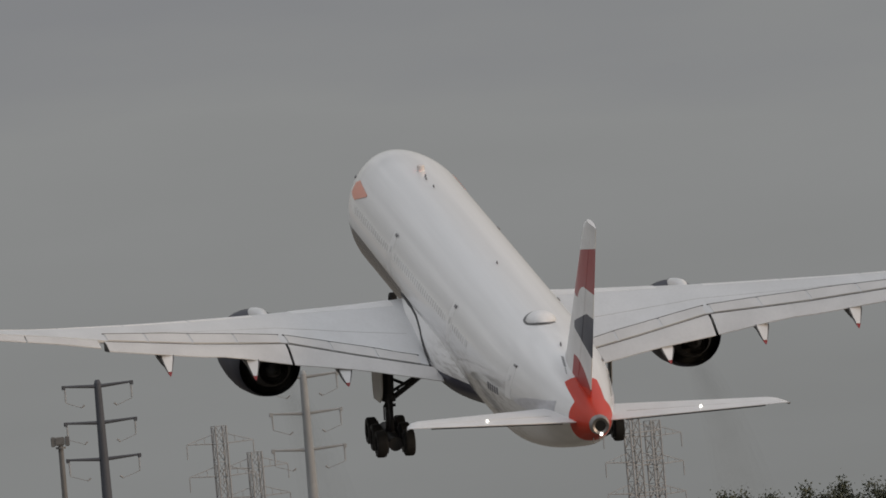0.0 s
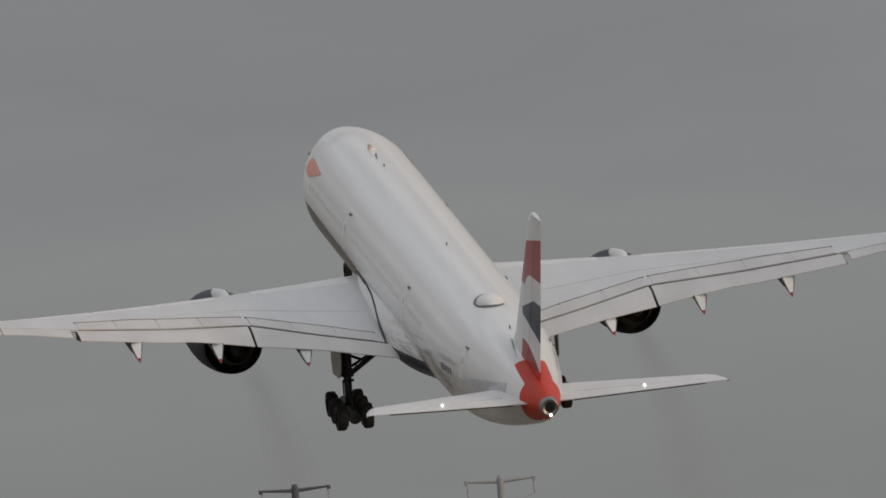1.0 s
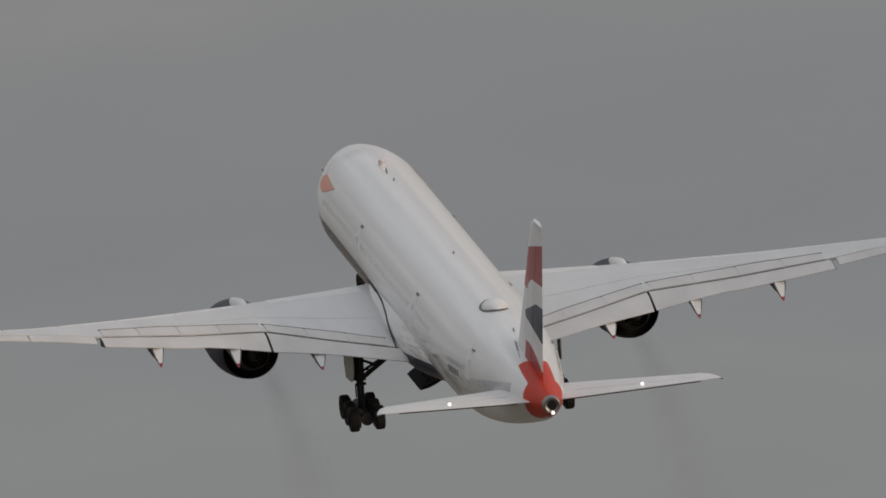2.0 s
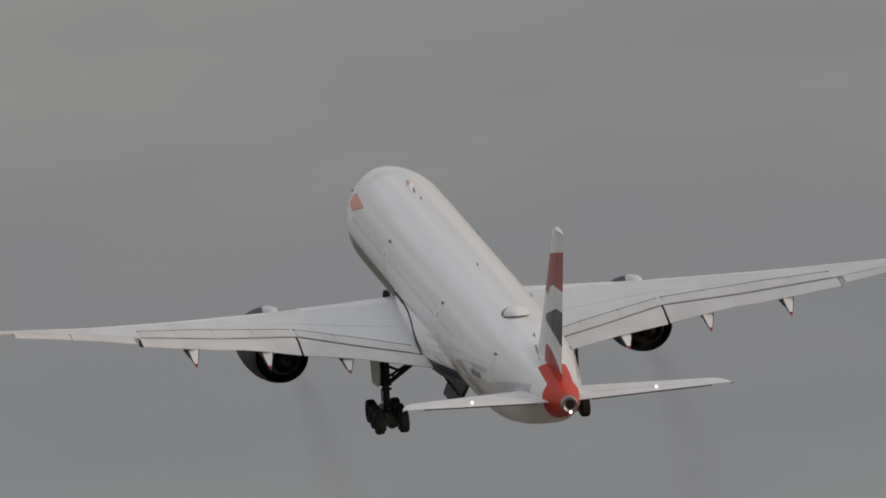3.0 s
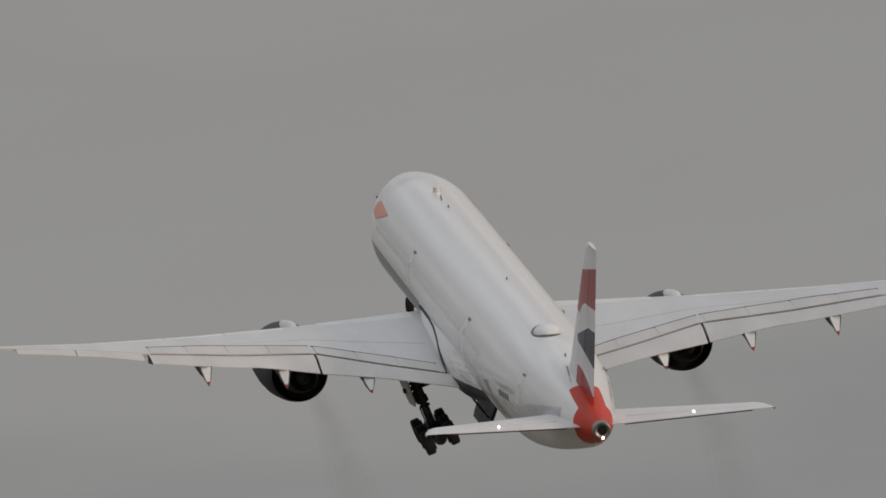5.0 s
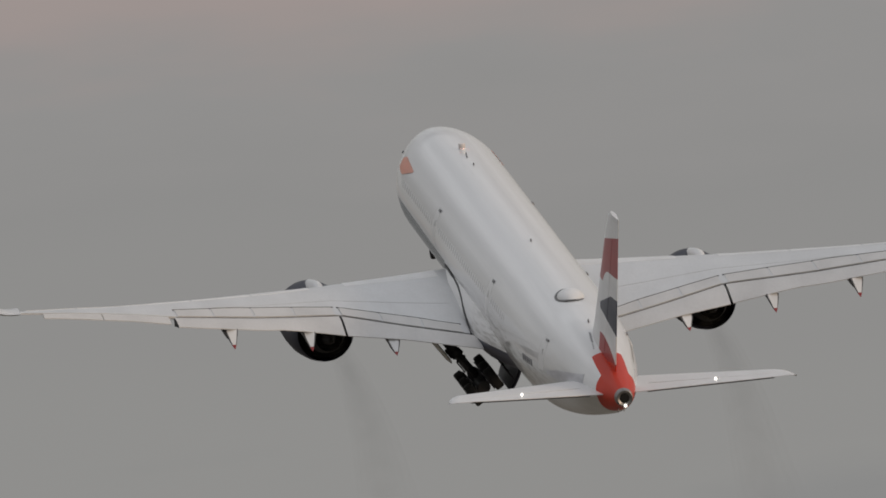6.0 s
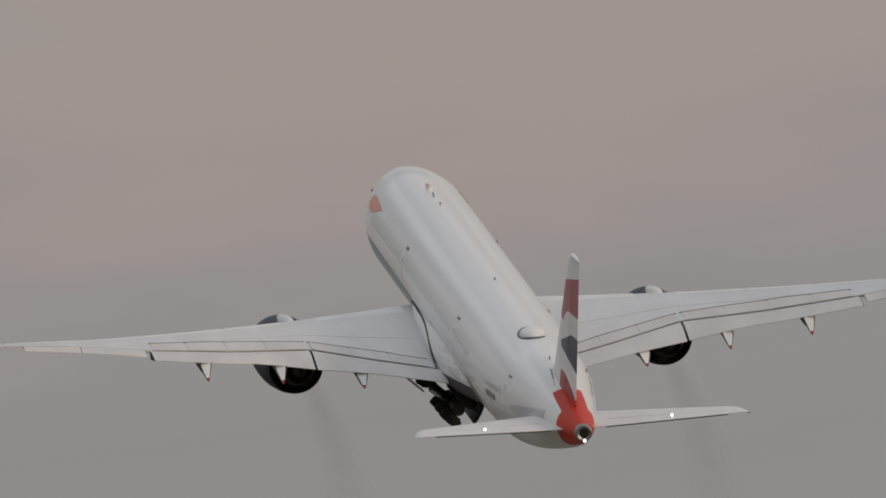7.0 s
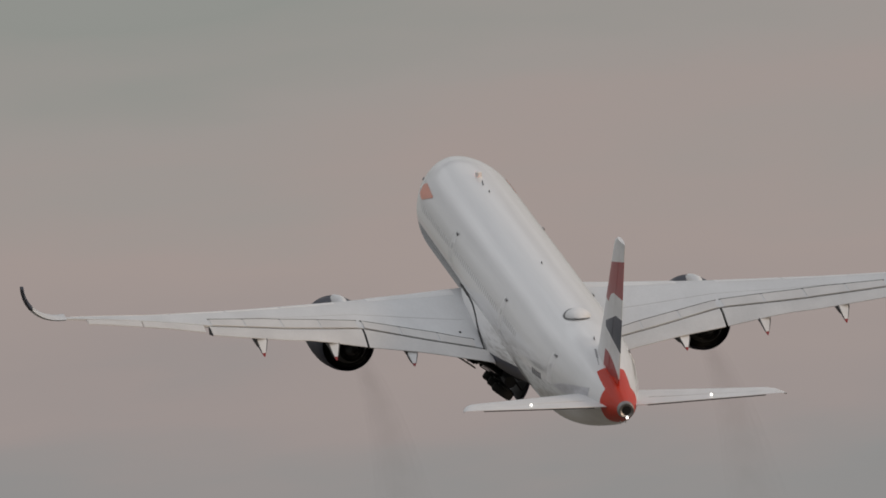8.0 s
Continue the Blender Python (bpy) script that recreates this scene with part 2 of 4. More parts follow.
def top_band(tree, x, y, z):
    """Red field under the white tip, its lower edge scalloped."""
    upper = calc(tree, "MULTIPLY_ADD", calc(tree, "ADD", y, 31.4), -0.2, 9.9)
    fore = calc(tree, "MAXIMUM", calc(tree, "ADD", y, 31.2), 0.0)
    lower = calc(tree, "MAXIMUM", calc(tree, "MULTIPLY_ADD", calc(tree, "MULTIPLY", fore, fore), -0.22, 7.92), 7.05)
    return calc(tree, "MULTIPLY", calc(tree, "LESS_THAN", z, upper), calc(tree, "GREATER_THAN", z, lower))


def blue_leaf(tree, x, y, z):
    """Pointed blue field that widens towards the rudder, its lower edge falling rearwards."""
    back = calc(tree, "SUBTRACT", -28.25, y)
    top = calc(tree, "MINIMUM", calc(tree, "MULTIPLY_ADD", back, 0.30, 5.70), 6.6)
    low = calc(tree, "MULTIPLY_ADD", calc(tree, "MULTIPLY", back, back), -0.02, calc(tree, "MULTIPLY_ADD", back, -0.18, 5.30))
    inside = calc(tree, "MULTIPLY", calc(tree, "LESS_THAN", z, top), calc(tree, "GREATER_THAN", z, low))
    return calc(tree, "MULTIPLY", inside, calc(tree, "GREATER_THAN", back, -0.15))


def red_leaf(tree, x, y, z):
    """Rounded red field at the foot of the fin, falling towards the rudder."""
    back = calc(tree, "MAXIMUM", calc(tree, "SUBTRACT", -28.2, y), 0.0)
    top = calc(tree, "MULTIPLY_ADD", calc(tree, "MULTIPLY", back, back), -0.145, 3.9)
    nose = calc(tree, "MULTIPLY_ADD", calc(tree, "SUBTRACT", z, 3.9), -0.55, -27.75)
    return calc(tree, "MULTIPLY", calc(tree, "LESS_THAN", z, top), calc(tree, "LESS_THAN", y, nose))


def fin_foot(tree, x, y, z):
    edge = calc(tree, "MULTIPLY_ADD", calc(tree, "SINE", calc(tree, "MULTIPLY", y, 1.6)), 0.10, 2.55)
    return calc(tree, "MULTIPLY", calc(tree, "LESS_THAN", z, edge), calc(tree, "LESS_THAN", y, -27.4))


paint_fuselage = livery(material("white_fuselage_paint", WHITE, 0.38, 0, 0.25, 3.0, 1.6, 0.25, 0.75, (1, 0.03, 1), 0.05), [(NAVY, belly_zone), ((0.36, 0.35, 0.33), grime_shade_zone), (RED, tail_zone)], True)
paint_fairing = livery(material("white_fairing_paint", WHITE, 0.46, 0, 0.26, 4.0, 2.0, 0.15, 0.15, (1, 0.06, 1), 0.15), [((0.36, 0.35, 0.33), grime_shade_zone), (NAVY, fairing_zone)])
paint_fin = livery(material("fin_paint", WHITE, 0.40, 0, 0.16, 2.0, 6.0, 0, 0.1, (1, 1, 1), 0.2),
                   [(FLAG_RED, top_band), (FLAG_BLUE, blue_leaf), (FLAG_RED, red_leaf), (RED, fin_foot)])
paint_wing = material("light_grey_wing_paint", (0.62, 0.63, 0.64), 0.42, 0, 0.16, 2.2, 7.0, 0.05, 0.25, (1, 0.35, 1), 0.2)
paint_panel = material("grey_control_surface_paint", (0.60, 0.59, 0.58), 0.48, 0, 0.16, 1.6, 9.0, 0.05, 0.0, (1, 0.4, 1))
paint_tail = material("white_tailplane_paint", (0.72, 0.72, 0.72), 0.4, 0, 0.12, 1.8, 8.0, 0.04, 0.0, (1, 0.4, 1))
paint_navy = material("navy_nacelle_paint", (0.012, 0.015, 0.032), 0.55, 0, 0.25, 1.5, 6.0, 0, 0.0)
paint_red = material("red_paint", (0.26, 0.018, 0.018), 0.4, 0, 0.15, 0.6, 9.0)
paint_orange = material("red_emblem_paint", (0.74, 0.32, 0.23), 0.4, 0, 0.12, 0.8, 9.0)
paint_faded = material("faded_marking_paint", (0.13, 0.13, 0.15), 0.5, 0, 0.2, 0.5, 9.0)
seal = material("dark_rubber_seal", (0.035, 0.034, 0.036), 0.7, 0, 0.2, 0.5, 14.0)
pale_seal = material("pale_edge_seal", (0.52, 0.52, 0.52), 0.6, 0, 0.2, 0.5, 14.0)
bare = material("brushed_bare_metal", (0.26, 0.25, 0.245), 0.42, 0.85, 0.15, 0.7, 15.0)
hot = material("burnt_nozzle_metal", (0.010, 0.009, 0.009), 0.8, 0.0, 0.35, 0.6, 12.0)
# near-black lining of the intake, fan and tail exhaust ducts
duct_black = material("black_duct_lining", (0.006, 0.006, 0.006), 0.9, 0, 0.3, 0.6, 12.0)
rubber = material("black_tyre_rubber", (0.008, 0.008, 0.008), 0.8, 0, 0.3, 0.4, 20.0, 0.2)
steel = material("dark_gear_steel", (0.032, 0.032, 0.034), 0.55, 0.3, 0.3, 0.4, 18.0, 0.1)
gear_grey = material("pale_gear_door_paint", (0.58, 0.57, 0.55), 0.5, 0, 0.18, 0.7, 12.0)
# near white: the haze over the distant windows is put into the glass colour
glass = material("haze_paled_cabin_glass", (0.73, 0.73, 0.735), 0.3, 0, 0.1, 0.4, 9.0)
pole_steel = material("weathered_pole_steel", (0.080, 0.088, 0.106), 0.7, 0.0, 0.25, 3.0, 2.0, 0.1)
# next two steels are lightened: distance haze is put into their base colour
hazed_pole_steel = material("pole_steel_with_painted_haze", (0.33, 0.345, 0.36), 0.7, 0.0, 0.2, 3.0, 2.0, 0.1)
hazed_lattice_steel = material("galvanised_steel_with_painted_haze", (0.32, 0.325, 0.335), 0.7, 0.0, 0.12, 3.0, 2.0)
insulator_clay = material("insulator_porcelain", (0.30, 0.30, 0.305), 0.4, 0, 0.2, 0.5, 9.0)
grass = material("dry_sandy_ground", (0.16, 0.14, 0.11), 0.95, 0, 0.35, 60.0, 0.6, 0.3)
bark = material("tree_bark", (0.09, 0.075, 0.06), 0.9, 0, 0.4, 1.0, 6.0, 0.4)
leaf = material("dull_green_leaves", (0.075, 0.085, 0.055), 0.7, 0, 0.5, 4.0, 2.0)


def lamp_glow(name, color, strength):
    m = bpy.data.materials.new(name)
    m.use_nodes = True
    s = m.node_tree.nodes["Principled BSDF"]
    s.inputs["Base Color"].default_value = (0.8, 0.8, 0.8, 1)
    s.inputs["Emission Color"].default_value = (*color, 1)
    s.inputs["Emission Strength"].default_value = strength
    return m


beacon_glass = material("pale_beacon_glass", (0.75, 0.70, 0.68), 0.2, 0, 0.05, 0.3, 9.0)
white_light = lamp_glow("white_lamp_lens", (1.0, 0.96, 0.86), 2.2)
red_light = lamp_glow("red_beacon_lamp", (1.0, 0.30, 0.24), 7.0)
gap_shade_grey = material("grey_gap_and_foot_shade", (0.17, 0.17, 0.17), 0.7, 0, 0.2, 0.5, 14.0)
# shade on the fairing sides is put into this dark base colour
hull_shade = material("fairing_hull_painted_shade", (0.10, 0.10, 0.105), 0.5, 0, 0.25, 0.6, 9.0)
root_shade_grey = material("grey_root_shade", (0.57, 0.57, 0.60), 0.45, 0.0, 0.3, 0.8, 5.0, 0.05, 0.0, (1, 0.3, 1))


def smoke_material():
    m = bpy.data.materials.new("thin_exhaust_haze")
    m.use_nodes = True
    tree = m.node_tree
    tree.nodes.clear()
    n = tree.nodes.new
    out, mix, clear, body = n("ShaderNodeOutputMaterial"), n("ShaderNodeMixShader"), n("ShaderNodeBsdfTransparent"), n("ShaderNodeBsdfDiffuse")
    body.inputs[0].default_value = (0.19, 0.18, 0.15, 1)
    place, scale, tex = n("ShaderNodeTexCoord"), n("ShaderNodeMapping"), n("ShaderNodeTexNoise")
    scale.inputs["Scale"].default_value = (0.25, 0.09, 0.25)
    tex.inputs["Detail"].default_value = 1.0
    link(tree, place.outputs["Object"], scale.inputs[0])
    link(tree, scale.outputs[0], tex.inputs[0])
    split = n("ShaderNodeSeparateXYZ")
    link(tree, place.outputs["Object"], split.inputs[0])
    # thins out towards its far end
    fade = calc(tree, "MULTIPLY", calc(tree, "MULTIPLY_ADD", split.outputs[1], 0.028, 1.0), 0.021)
    amount = calc(tree, "MULTIPLY", calc(tree, "MAXIMUM", calc(tree, "MULTIPLY_ADD", tex.outputs[0], 1.6, 0.0), 0.0), calc(tree, "MAXIMUM", fade, 0.0))
    link(tree, amount, mix.inputs[0])
    link(tree, clear.outputs[0], mix.inputs[1])
    link(tree, body.outputs[0], mix.inputs[2])
    link(tree, mix.outputs[0], out.inputs[0])
    return m


haze = smoke_material()


# ---- mesh helpers ----
def part(name, bm, mat, parent=None, label="", smooth=True, at=None):
    mesh = bpy.data.meshes.new(name)
    bmesh.ops.recalc_face_normals(bm, faces=bm.faces)
    bm.to_mesh(mesh)
    bm.free()
    if smooth:
        for p in mesh.polygons:
            p.use_smooth = True
        mesh.set_sharp_from_angle(angle=radians(38))
    mesh.materials.append(mat)
    ob = new(name, mesh)
    ob.parent = parent
    if at is not None:
        ob.matrix_basis = at
    return tagged(ob, label)


def again(name, ob, parent, at):
    """Another object on the same mesh."""
    o = new(name, ob.data)
    o.parent = parent
    o.matrix_basis = at
    return o


def loft(rings, closed=True, caps=True, bm=None):
    bm = bm or bmesh.new()
    rows = [[bm.verts.new(p) for p in ring] for ring in rings]
    n = len(rows[0])
    for a, b in zip(rows, rows[1:]):
        for i in range(n if closed else n - 1):
            j = (i + 1) % n
            bm.faces.new((a[i], a[j], b[j], b[i]))
    if caps:
        bm.faces.new(rows[0])
        bm.faces.new(list(reversed(rows[-1])))
    return bm


def ring_y(y, rx, rz, cz=0.0, n=48, cx=0.0):
    return [(cx + rx * math.cos(a), y, cz + rz * math.sin(a)) for a in (2 * math.pi * i / n for i in range(n))]


def tube(a, b, ra, rb=None, n=12, bm=None):
    a, b = Vector(a), Vector(b)
    turn = (b - a).to_track_quat("Z", "Y")
    ends = [[p + turn @ Vector((r * math.cos(t), r * math.sin(t), 0)) for t in (2 * math.pi * i / n for i in range(n))] for p, r in ((a, ra), (b, ra if rb is None else rb))]
    return loft(ends, bm=bm)


def box(lo, hi, bevel=0.0, bm=None):
    fresh = bm is None
    bm = bm or bmesh.new()
    made = bmesh.ops.create_cube(bm, size=1)["verts"]
    for v in made:
        v.co = [l + (h - l) * (c + 0.5) for l, h, c in zip(lo, hi, v.co)]
    if bevel and fresh:
        bmesh.ops.bevel(bm, geom=bm.edges[:], offset=bevel, segments=2, affect="EDGES")
    return bm


def wheel(radius, width):
    """A tyre with rounded shoulders and a dished hub, axle along x."""
    bm = bmesh.new()
    prof = [(0.0, 0.30), (0.10, 0.30), (0.16, 0.55), (0.42, 0.60), (0.5, 0.72), (0.48, 0.90), (0.38, 0.98), (0.15, 1.0), (-0.15, 1.0), (-0.38, 0.98), (-0.48, 0.90), (-0.5, 0.72), (-0.42, 0.60), (-0.16, 0.55), (-0.10, 0.30), (0.0, 0.30)]
    n = 28
    loft([[(w * width, radius * r * math.cos(t), radius * r * math.sin(t)) for w, r in prof[:-1]] for t in (2 * math.pi * i / n for i in range(n))] +
         [[(w * width, radius * r, 0) for w, r in prof[:-1]]], caps=False, bm=bm)
    bmesh.ops.remove_doubles(bm, verts=bm.verts, dist=0.0005)
    return bm


# ---- the airliner: x to its right wing, y to its nose, z up, origin on its axis at the wing ----
airliner = tagged(new("airliner"), "white twin-engine airliner climbing with its landing gear folding", "airplane")

NOSE, TAIL, WIDE, TALL, AXIS = 35.9, -33.2, 3.06, 3.16, 0.31


def lerp(x, xs, ys):
    return float(np.interp(x, xs, ys))


def smoothstep(a, b, v):
    u = min(max((v - a) / (b - a), 0), 1)
    return u * u * (3 - 2 * u)


def section(y):
    """Half width, half height and middle height of the fuselage at y."""
    d = NOSE - y
    if d < 10.0:
        u = max(d, 0) / 10.0
        f = (1 - (1 - u) ** 2.0) ** 0.53
        top, bot = AXIS + TALL - (TALL + 0.25) * (1 - f), AXIS - TALL + (TALL - 0.25) * (1 - f)
        return max(WIDE * (1 - (1 - u) ** 2.0) ** 0.95, 0.02), max((top - bot) / 2, 0.02), (top + bot) / 2
    u = min(max((-11.0 - y) / (-11.0 - TAIL), 0), 1)
    bot = AXIS - TALL + 3.72 * (u ** 2.09)
    top = AXIS + TALL - 1.60 * (max(u - 0.35, 0) / 0.65) ** 1.7
    half = WIDE - (WIDE - 0.5) * u ** 2.1
    return half, (top - bot) / 2, (top + bot) / 2


def skin(y, a, off=0.0):
    """A point on the fuselage skin: a in degrees, 0 to the right, 90 on top."""
    w, h, c = section(y)
    cs, sn = math.cos(radians(a)), math.sin(radians(a))
    if sn < 0:      # the rear belly is squarer than an ellipse
        cs = math.copysign(abs(cs) ** (1 - 0.35 * smoothstep(-12, -20, y) * (1 - smoothstep(-26, TAIL, y))), cs)
    return Vector(((w + off) * cs, y, c + (h + off) * sn))


def make_fuselage():
    n = 72
    stations = [NOSE - 10.0 * (i / 24) ** 1.7 for i in range(25)] + [26 - i * 1.5 for i in range(1, 25)]
    y = stations[-1]
    while y - 0.7 > TAIL + 0.2:
        y -= 0.7
        stations.append(y)
    stations.append(TAIL)
    rings = [[skin(y, 360 * i / n) for i in range(n)] for y in stations]
    w, h, c = section(TAIL)
    return part("fuselage", loft(rings), paint_fuselage, airliner, "white tube with dark blue belly and red tail end")


def patch(y0, y1, a0, a1, off, ny=4, na=5, thick=0.01):
    """A thin plate lying on the fuselage skin."""
    bm = bmesh.new()
    grid = [[(bm.verts.new(skin(y0 + (y1 - y0) * i / ny, a0 + (a1 - a0) * j / na, off + thick)), bm.verts.new(skin(y0 + (y1 - y0) * i / ny, a0 + (a1 - a0) * j / na, off - 0.02))) for j in range(na + 1)] for i in range(ny + 1)]
    for i in range(ny):
        for j in range(na):
            bm.faces.new((grid[i][j][0], grid[i + 1][j][0], grid[i + 1][j + 1][0], grid[i][j + 1][0]))
    rim = [grid[i][0] for i in range(ny + 1)] + [grid[ny][j] for j in range(1, na + 1)] + [grid[i][na] for i in range(ny - 1, -1, -1)] + [grid[0][j] for j in range(na - 1, 0, -1)]
    for p, q in zip(rim, rim[1:] + rim[:1]):
        bm.faces.new((p[0], q[0], q[1], p[1]))
    return bm


make_fuselage()


def make_doors():
    for side in (0, 1):
        for y, wide in ((31.0, 1.07), (14.1, 1.07), (-4.7, 1.07), (-20.8, 1.07)):
            lo, hi = (146.5, 184) if side else (-4, 33.5)
            w = wide / 2
            door = part("cabin_door", patch(y - w, y + w, lo, hi, 0.004, thick=0.004), paint_door, airliner, "white cabin door with dark edge seal")
            for y0, y1, a0, a1 in ((y - w - 0.025, y - w, lo, hi), (y + w, y + w + 0.025, lo, hi), (y - w, y + w, hi, hi + 0.6), (y - w, y + w, lo - 0.6, lo)):
                part("door_seal", patch(y0, y1, a0, a1, 0.003, 1, 4, 0.003), door_gap, door)
            mid = (163 if side else 17)
            part("door_window", patch(y - 0.13, y + 0.13, mid - 3, mid + 3, 0.026, 2, 2), glass, door)
            part("door_hinge_cover", patch(y - w - 0.02, y - w + 0.4, hi - 3 if not side else lo + 0.5, hi - 0.5 if not side else lo + 3, 0.03, 1, 1, 0.05), hinge_grey, door)


paint_door = material("white_door_paint", (0.78, 0.78, 0.78), 0.35, 0, 0.1, 1.0, 6.0, 0, 0.2)
door_gap = material("pale_door_gap", (0.66, 0.66, 0.66), 0.5, 0, 0.15, 0.5, 14.0)
hinge_grey = material("grey_door_hinge", (0.24, 0.24, 0.25), 0.5, 0, 0.2, 0.5, 14.0)
make_doors()


def make_windows():
    for side in (165.5, 14.5):
        first = None
        for i in range(76):
            y = 29.2 - i * 0.635
            if min(abs(y - d) for d in (31.0, 14.1, -4.7, -20.8)) < 0.9 or y < -10.8 or y > 25.5:
                continue
            at = Matrix.Translation((0, y, 0))
            if first is None:
                bm = patch(5.0 - 0.12, 5.0 + 0.12, side - 3.0, side + 3.0, 0.004, 2, 2)
                bmesh.ops.translate(bm, verts=bm.verts, vec=(0, -5.0, 0))
                first = part("cabin_window", bm, glass, airliner, "small cabin window paled with painted haze", at=at)
            else:
                again("cabin_window", first, airliner, at)


make_windows()


def make_markings():
    # a red ribbon beside the front door, and unreadable characters as bars near the tail
    for side in (1, -1):
        turn = (lambda a: 180 - a) if side > 0 else (lambda a: a)
        ribbon = bmesh.new()
        ny, na = 9, 6
        grid = []
        for i in range(ny + 1):
            y = 27.9 - 4.0 * i / ny
            top, low = lerp(-y, (-28.4, -27.1, -23.9), (30, 38.5, 34.5)), lerp(-y, (-28.4, -26.2, -23.9), (24, 21, 32.5))
            grid.append([ribbon.verts.new(skin(y, turn(low + (top - low) * k / na), 0.012)) for k in range(na + 1)])
        for a, b in zip(grid, grid[1:]):
            for k in range(na):
                ribbon.faces.new((a[k], b[k], b[k + 1], a[k + 1]))
        thick = bmesh.ops.extrude_face_region(ribbon, geom=ribbon.faces[:])
        for v in [g for g in thick["geom"] if isinstance(g, bmesh.types.BMVert)]:
            v.co = v.co + Vector((0, 0, v.co.z)).normalized() * 0.004 + Vector((v.co.x, 0, 0)).normalized() * 0.012
        part("emblem_ribbon", ribbon, paint_orange, airliner, "red ribbon emblem")
        for i in range(5):
            y = -16.6 - i * 0.5
            part("marking_bar", patch(y - 0.12, y + 0.12, turn(-6.5), turn(0.5), 0.008, 1, 3), paint_faded, airliner, "dark marking bar")


make_markings()


def make_top_fittings():
    dome = bmesh.new()
    rings = []
    for i in range(13):
        u = i / 12
        w = 0.76 * math.sin(math.pi * min(u * 1.08 + 0.02, 0.97)) ** 0.55
        rings.append([(w * math.cos(t) - 0.12, -16.5 - 2.6 * (u - 0.5) * -1 - 0.0, 3.38 + (0.66 * w ** 1.1) * math.sin(t)) for t in (math.pi * k / 16 for k in range(17))])
    loft(rings, closed=False, caps=False, bm=dome)
    part("antenna_dome", dome, paint_door, airliner, "white domed aerial fairing on the roof")
    # grey ring at the dome's foot: its shadow line as a coloured strip
    foot = bmesh.new()
    loft([[(0.86 * math.cos(t) * r - 0.12, -16.5 + 1.52 * math.sin(t) * r, 3.49 - 0.22 * (math.cos(t) * r) ** 2 + h) for t in (2 * math.pi * k / 32 for k in range(32))] for r, h in ((1.0, 0.035), (0.9, 0.05))], bm=foot)
    part("dome_foot_shade", foot, gap_shade_grey, airliner)
    # slotted vent and its row of small openings beside the fin's foot
    for side in (1, -1):
        def around(y):
            return math.degrees(math.acos((0.34 + 0.085 * (-24.4 - y)) / section(y)[0]))
        for y0, y1, wide in [(-24.45 - 0.4 * k, -24.85 - 0.4 * k, 2.6) for k in range(4)] + [(-26.25 - 0.3 * k, -26.40 - 0.3 * k, 1.8) for k in range(3)]:
            a = around((y0 + y1) / 2)
            a = a if side > 0 else 180 - a
            part("vent_slot", patch(y0, y1, a - wide / 2, a + wide / 2, 0.008, 1, 1), hinge_grey, airliner, "dark vent slot")
    for x, y, h in ((0.05, 20.8, 0.18), (0.0, 20.3, 0.12), (0.05, 18.2, 0.14), (0.0, -2.2, 0.14), (-0.12, -22.6, 0.18)):
        w, h2, c = section(y)
        z = c + h2 * math.sqrt(1 - (x / w) ** 2)
        blade = loft([[(x + s * 0.03, y + d, z - 0.05) for s, d in ((-1, -0.2), (1, -0.2), (1, 0.2), (-1, 0.2))], [(x + s * 0.015, y + d - 0.08, z + h) for s, d in ((-1, -0.12), (1, -0.12), (1, 0.08), (-1, 0.08))]])
        part("blade_antenna", blade, hinge_grey, airliner, "small grey blade aerial", smooth=False)
    w, h2, c = section(22.5)
    beacon = part("roof_beacon", tube((0, 0, -0.06), (0, 0, 0.05), 0.24, 0.21, 20), paint_door, airliner, "red roof beacon with an added turning drum", at=pose(0.08, 22.5, c + h2))
    part("beacon_lamp", tube((0, 0, 0.05), (0, 0, 0.28), 0.13, 0.13, 16), red_light, beacon, "lit red beacon lamp")
    # exhaust of the auxiliary power unit, and the tail lamp under it
    w, h, c = section(TAIL)
    bm = bmesh.new()
    rings = [ring_y(TAIL + 0.02, 0.51, h * 1.02, c, 32), ring_y(TAIL - 0.45, 0.45, 0.46, c + 0.02, 32), ring_y(TAIL - 0.47, 0.40, 0.41, c + 0.02, 32), ring_y(TAIL - 0.40, 0.26, 0.27, c + 0.02, 32), ring_y(TAIL + 0.3, 0.24, 0.25, c + 0.02, 32)]
    loft(rings, caps=False, bm=bm)
    nozzle = part("exhaust_collar", bm, bare, airliner, "bare metal exhaust collar at the tail end")
    part("exhaust_duct", loft([ring_y(TAIL - 0.41, 0.27, 0.28, c + 0.02, 24), ring_y(TAIL - 0.2, 0.25, 0.26, c + 0.02, 24)]), duct_black, nozzle)
    for x, y in ((-0.12, -31.9), (0.10, -32.5)):
        w, h, c2 = section(y)
        part("drain_mast", tube((x, y, c2 - h + 0.05), (x, y - 0.08, c2 - h - 0.22), 0.035, 0.02, 8), hinge_grey, airliner, "small dark drain mast")
    lamp = bmesh.new()
    bmesh.ops.create_uvsphere(lamp, u_segments=16, v_segments=10, radius=0.095)
    part("tail_lamp", lamp, white_light, airliner, "lit white tail lamp", at=pose(0.02, TAIL - 0.42, c - 0.40))


make_top_fittings()


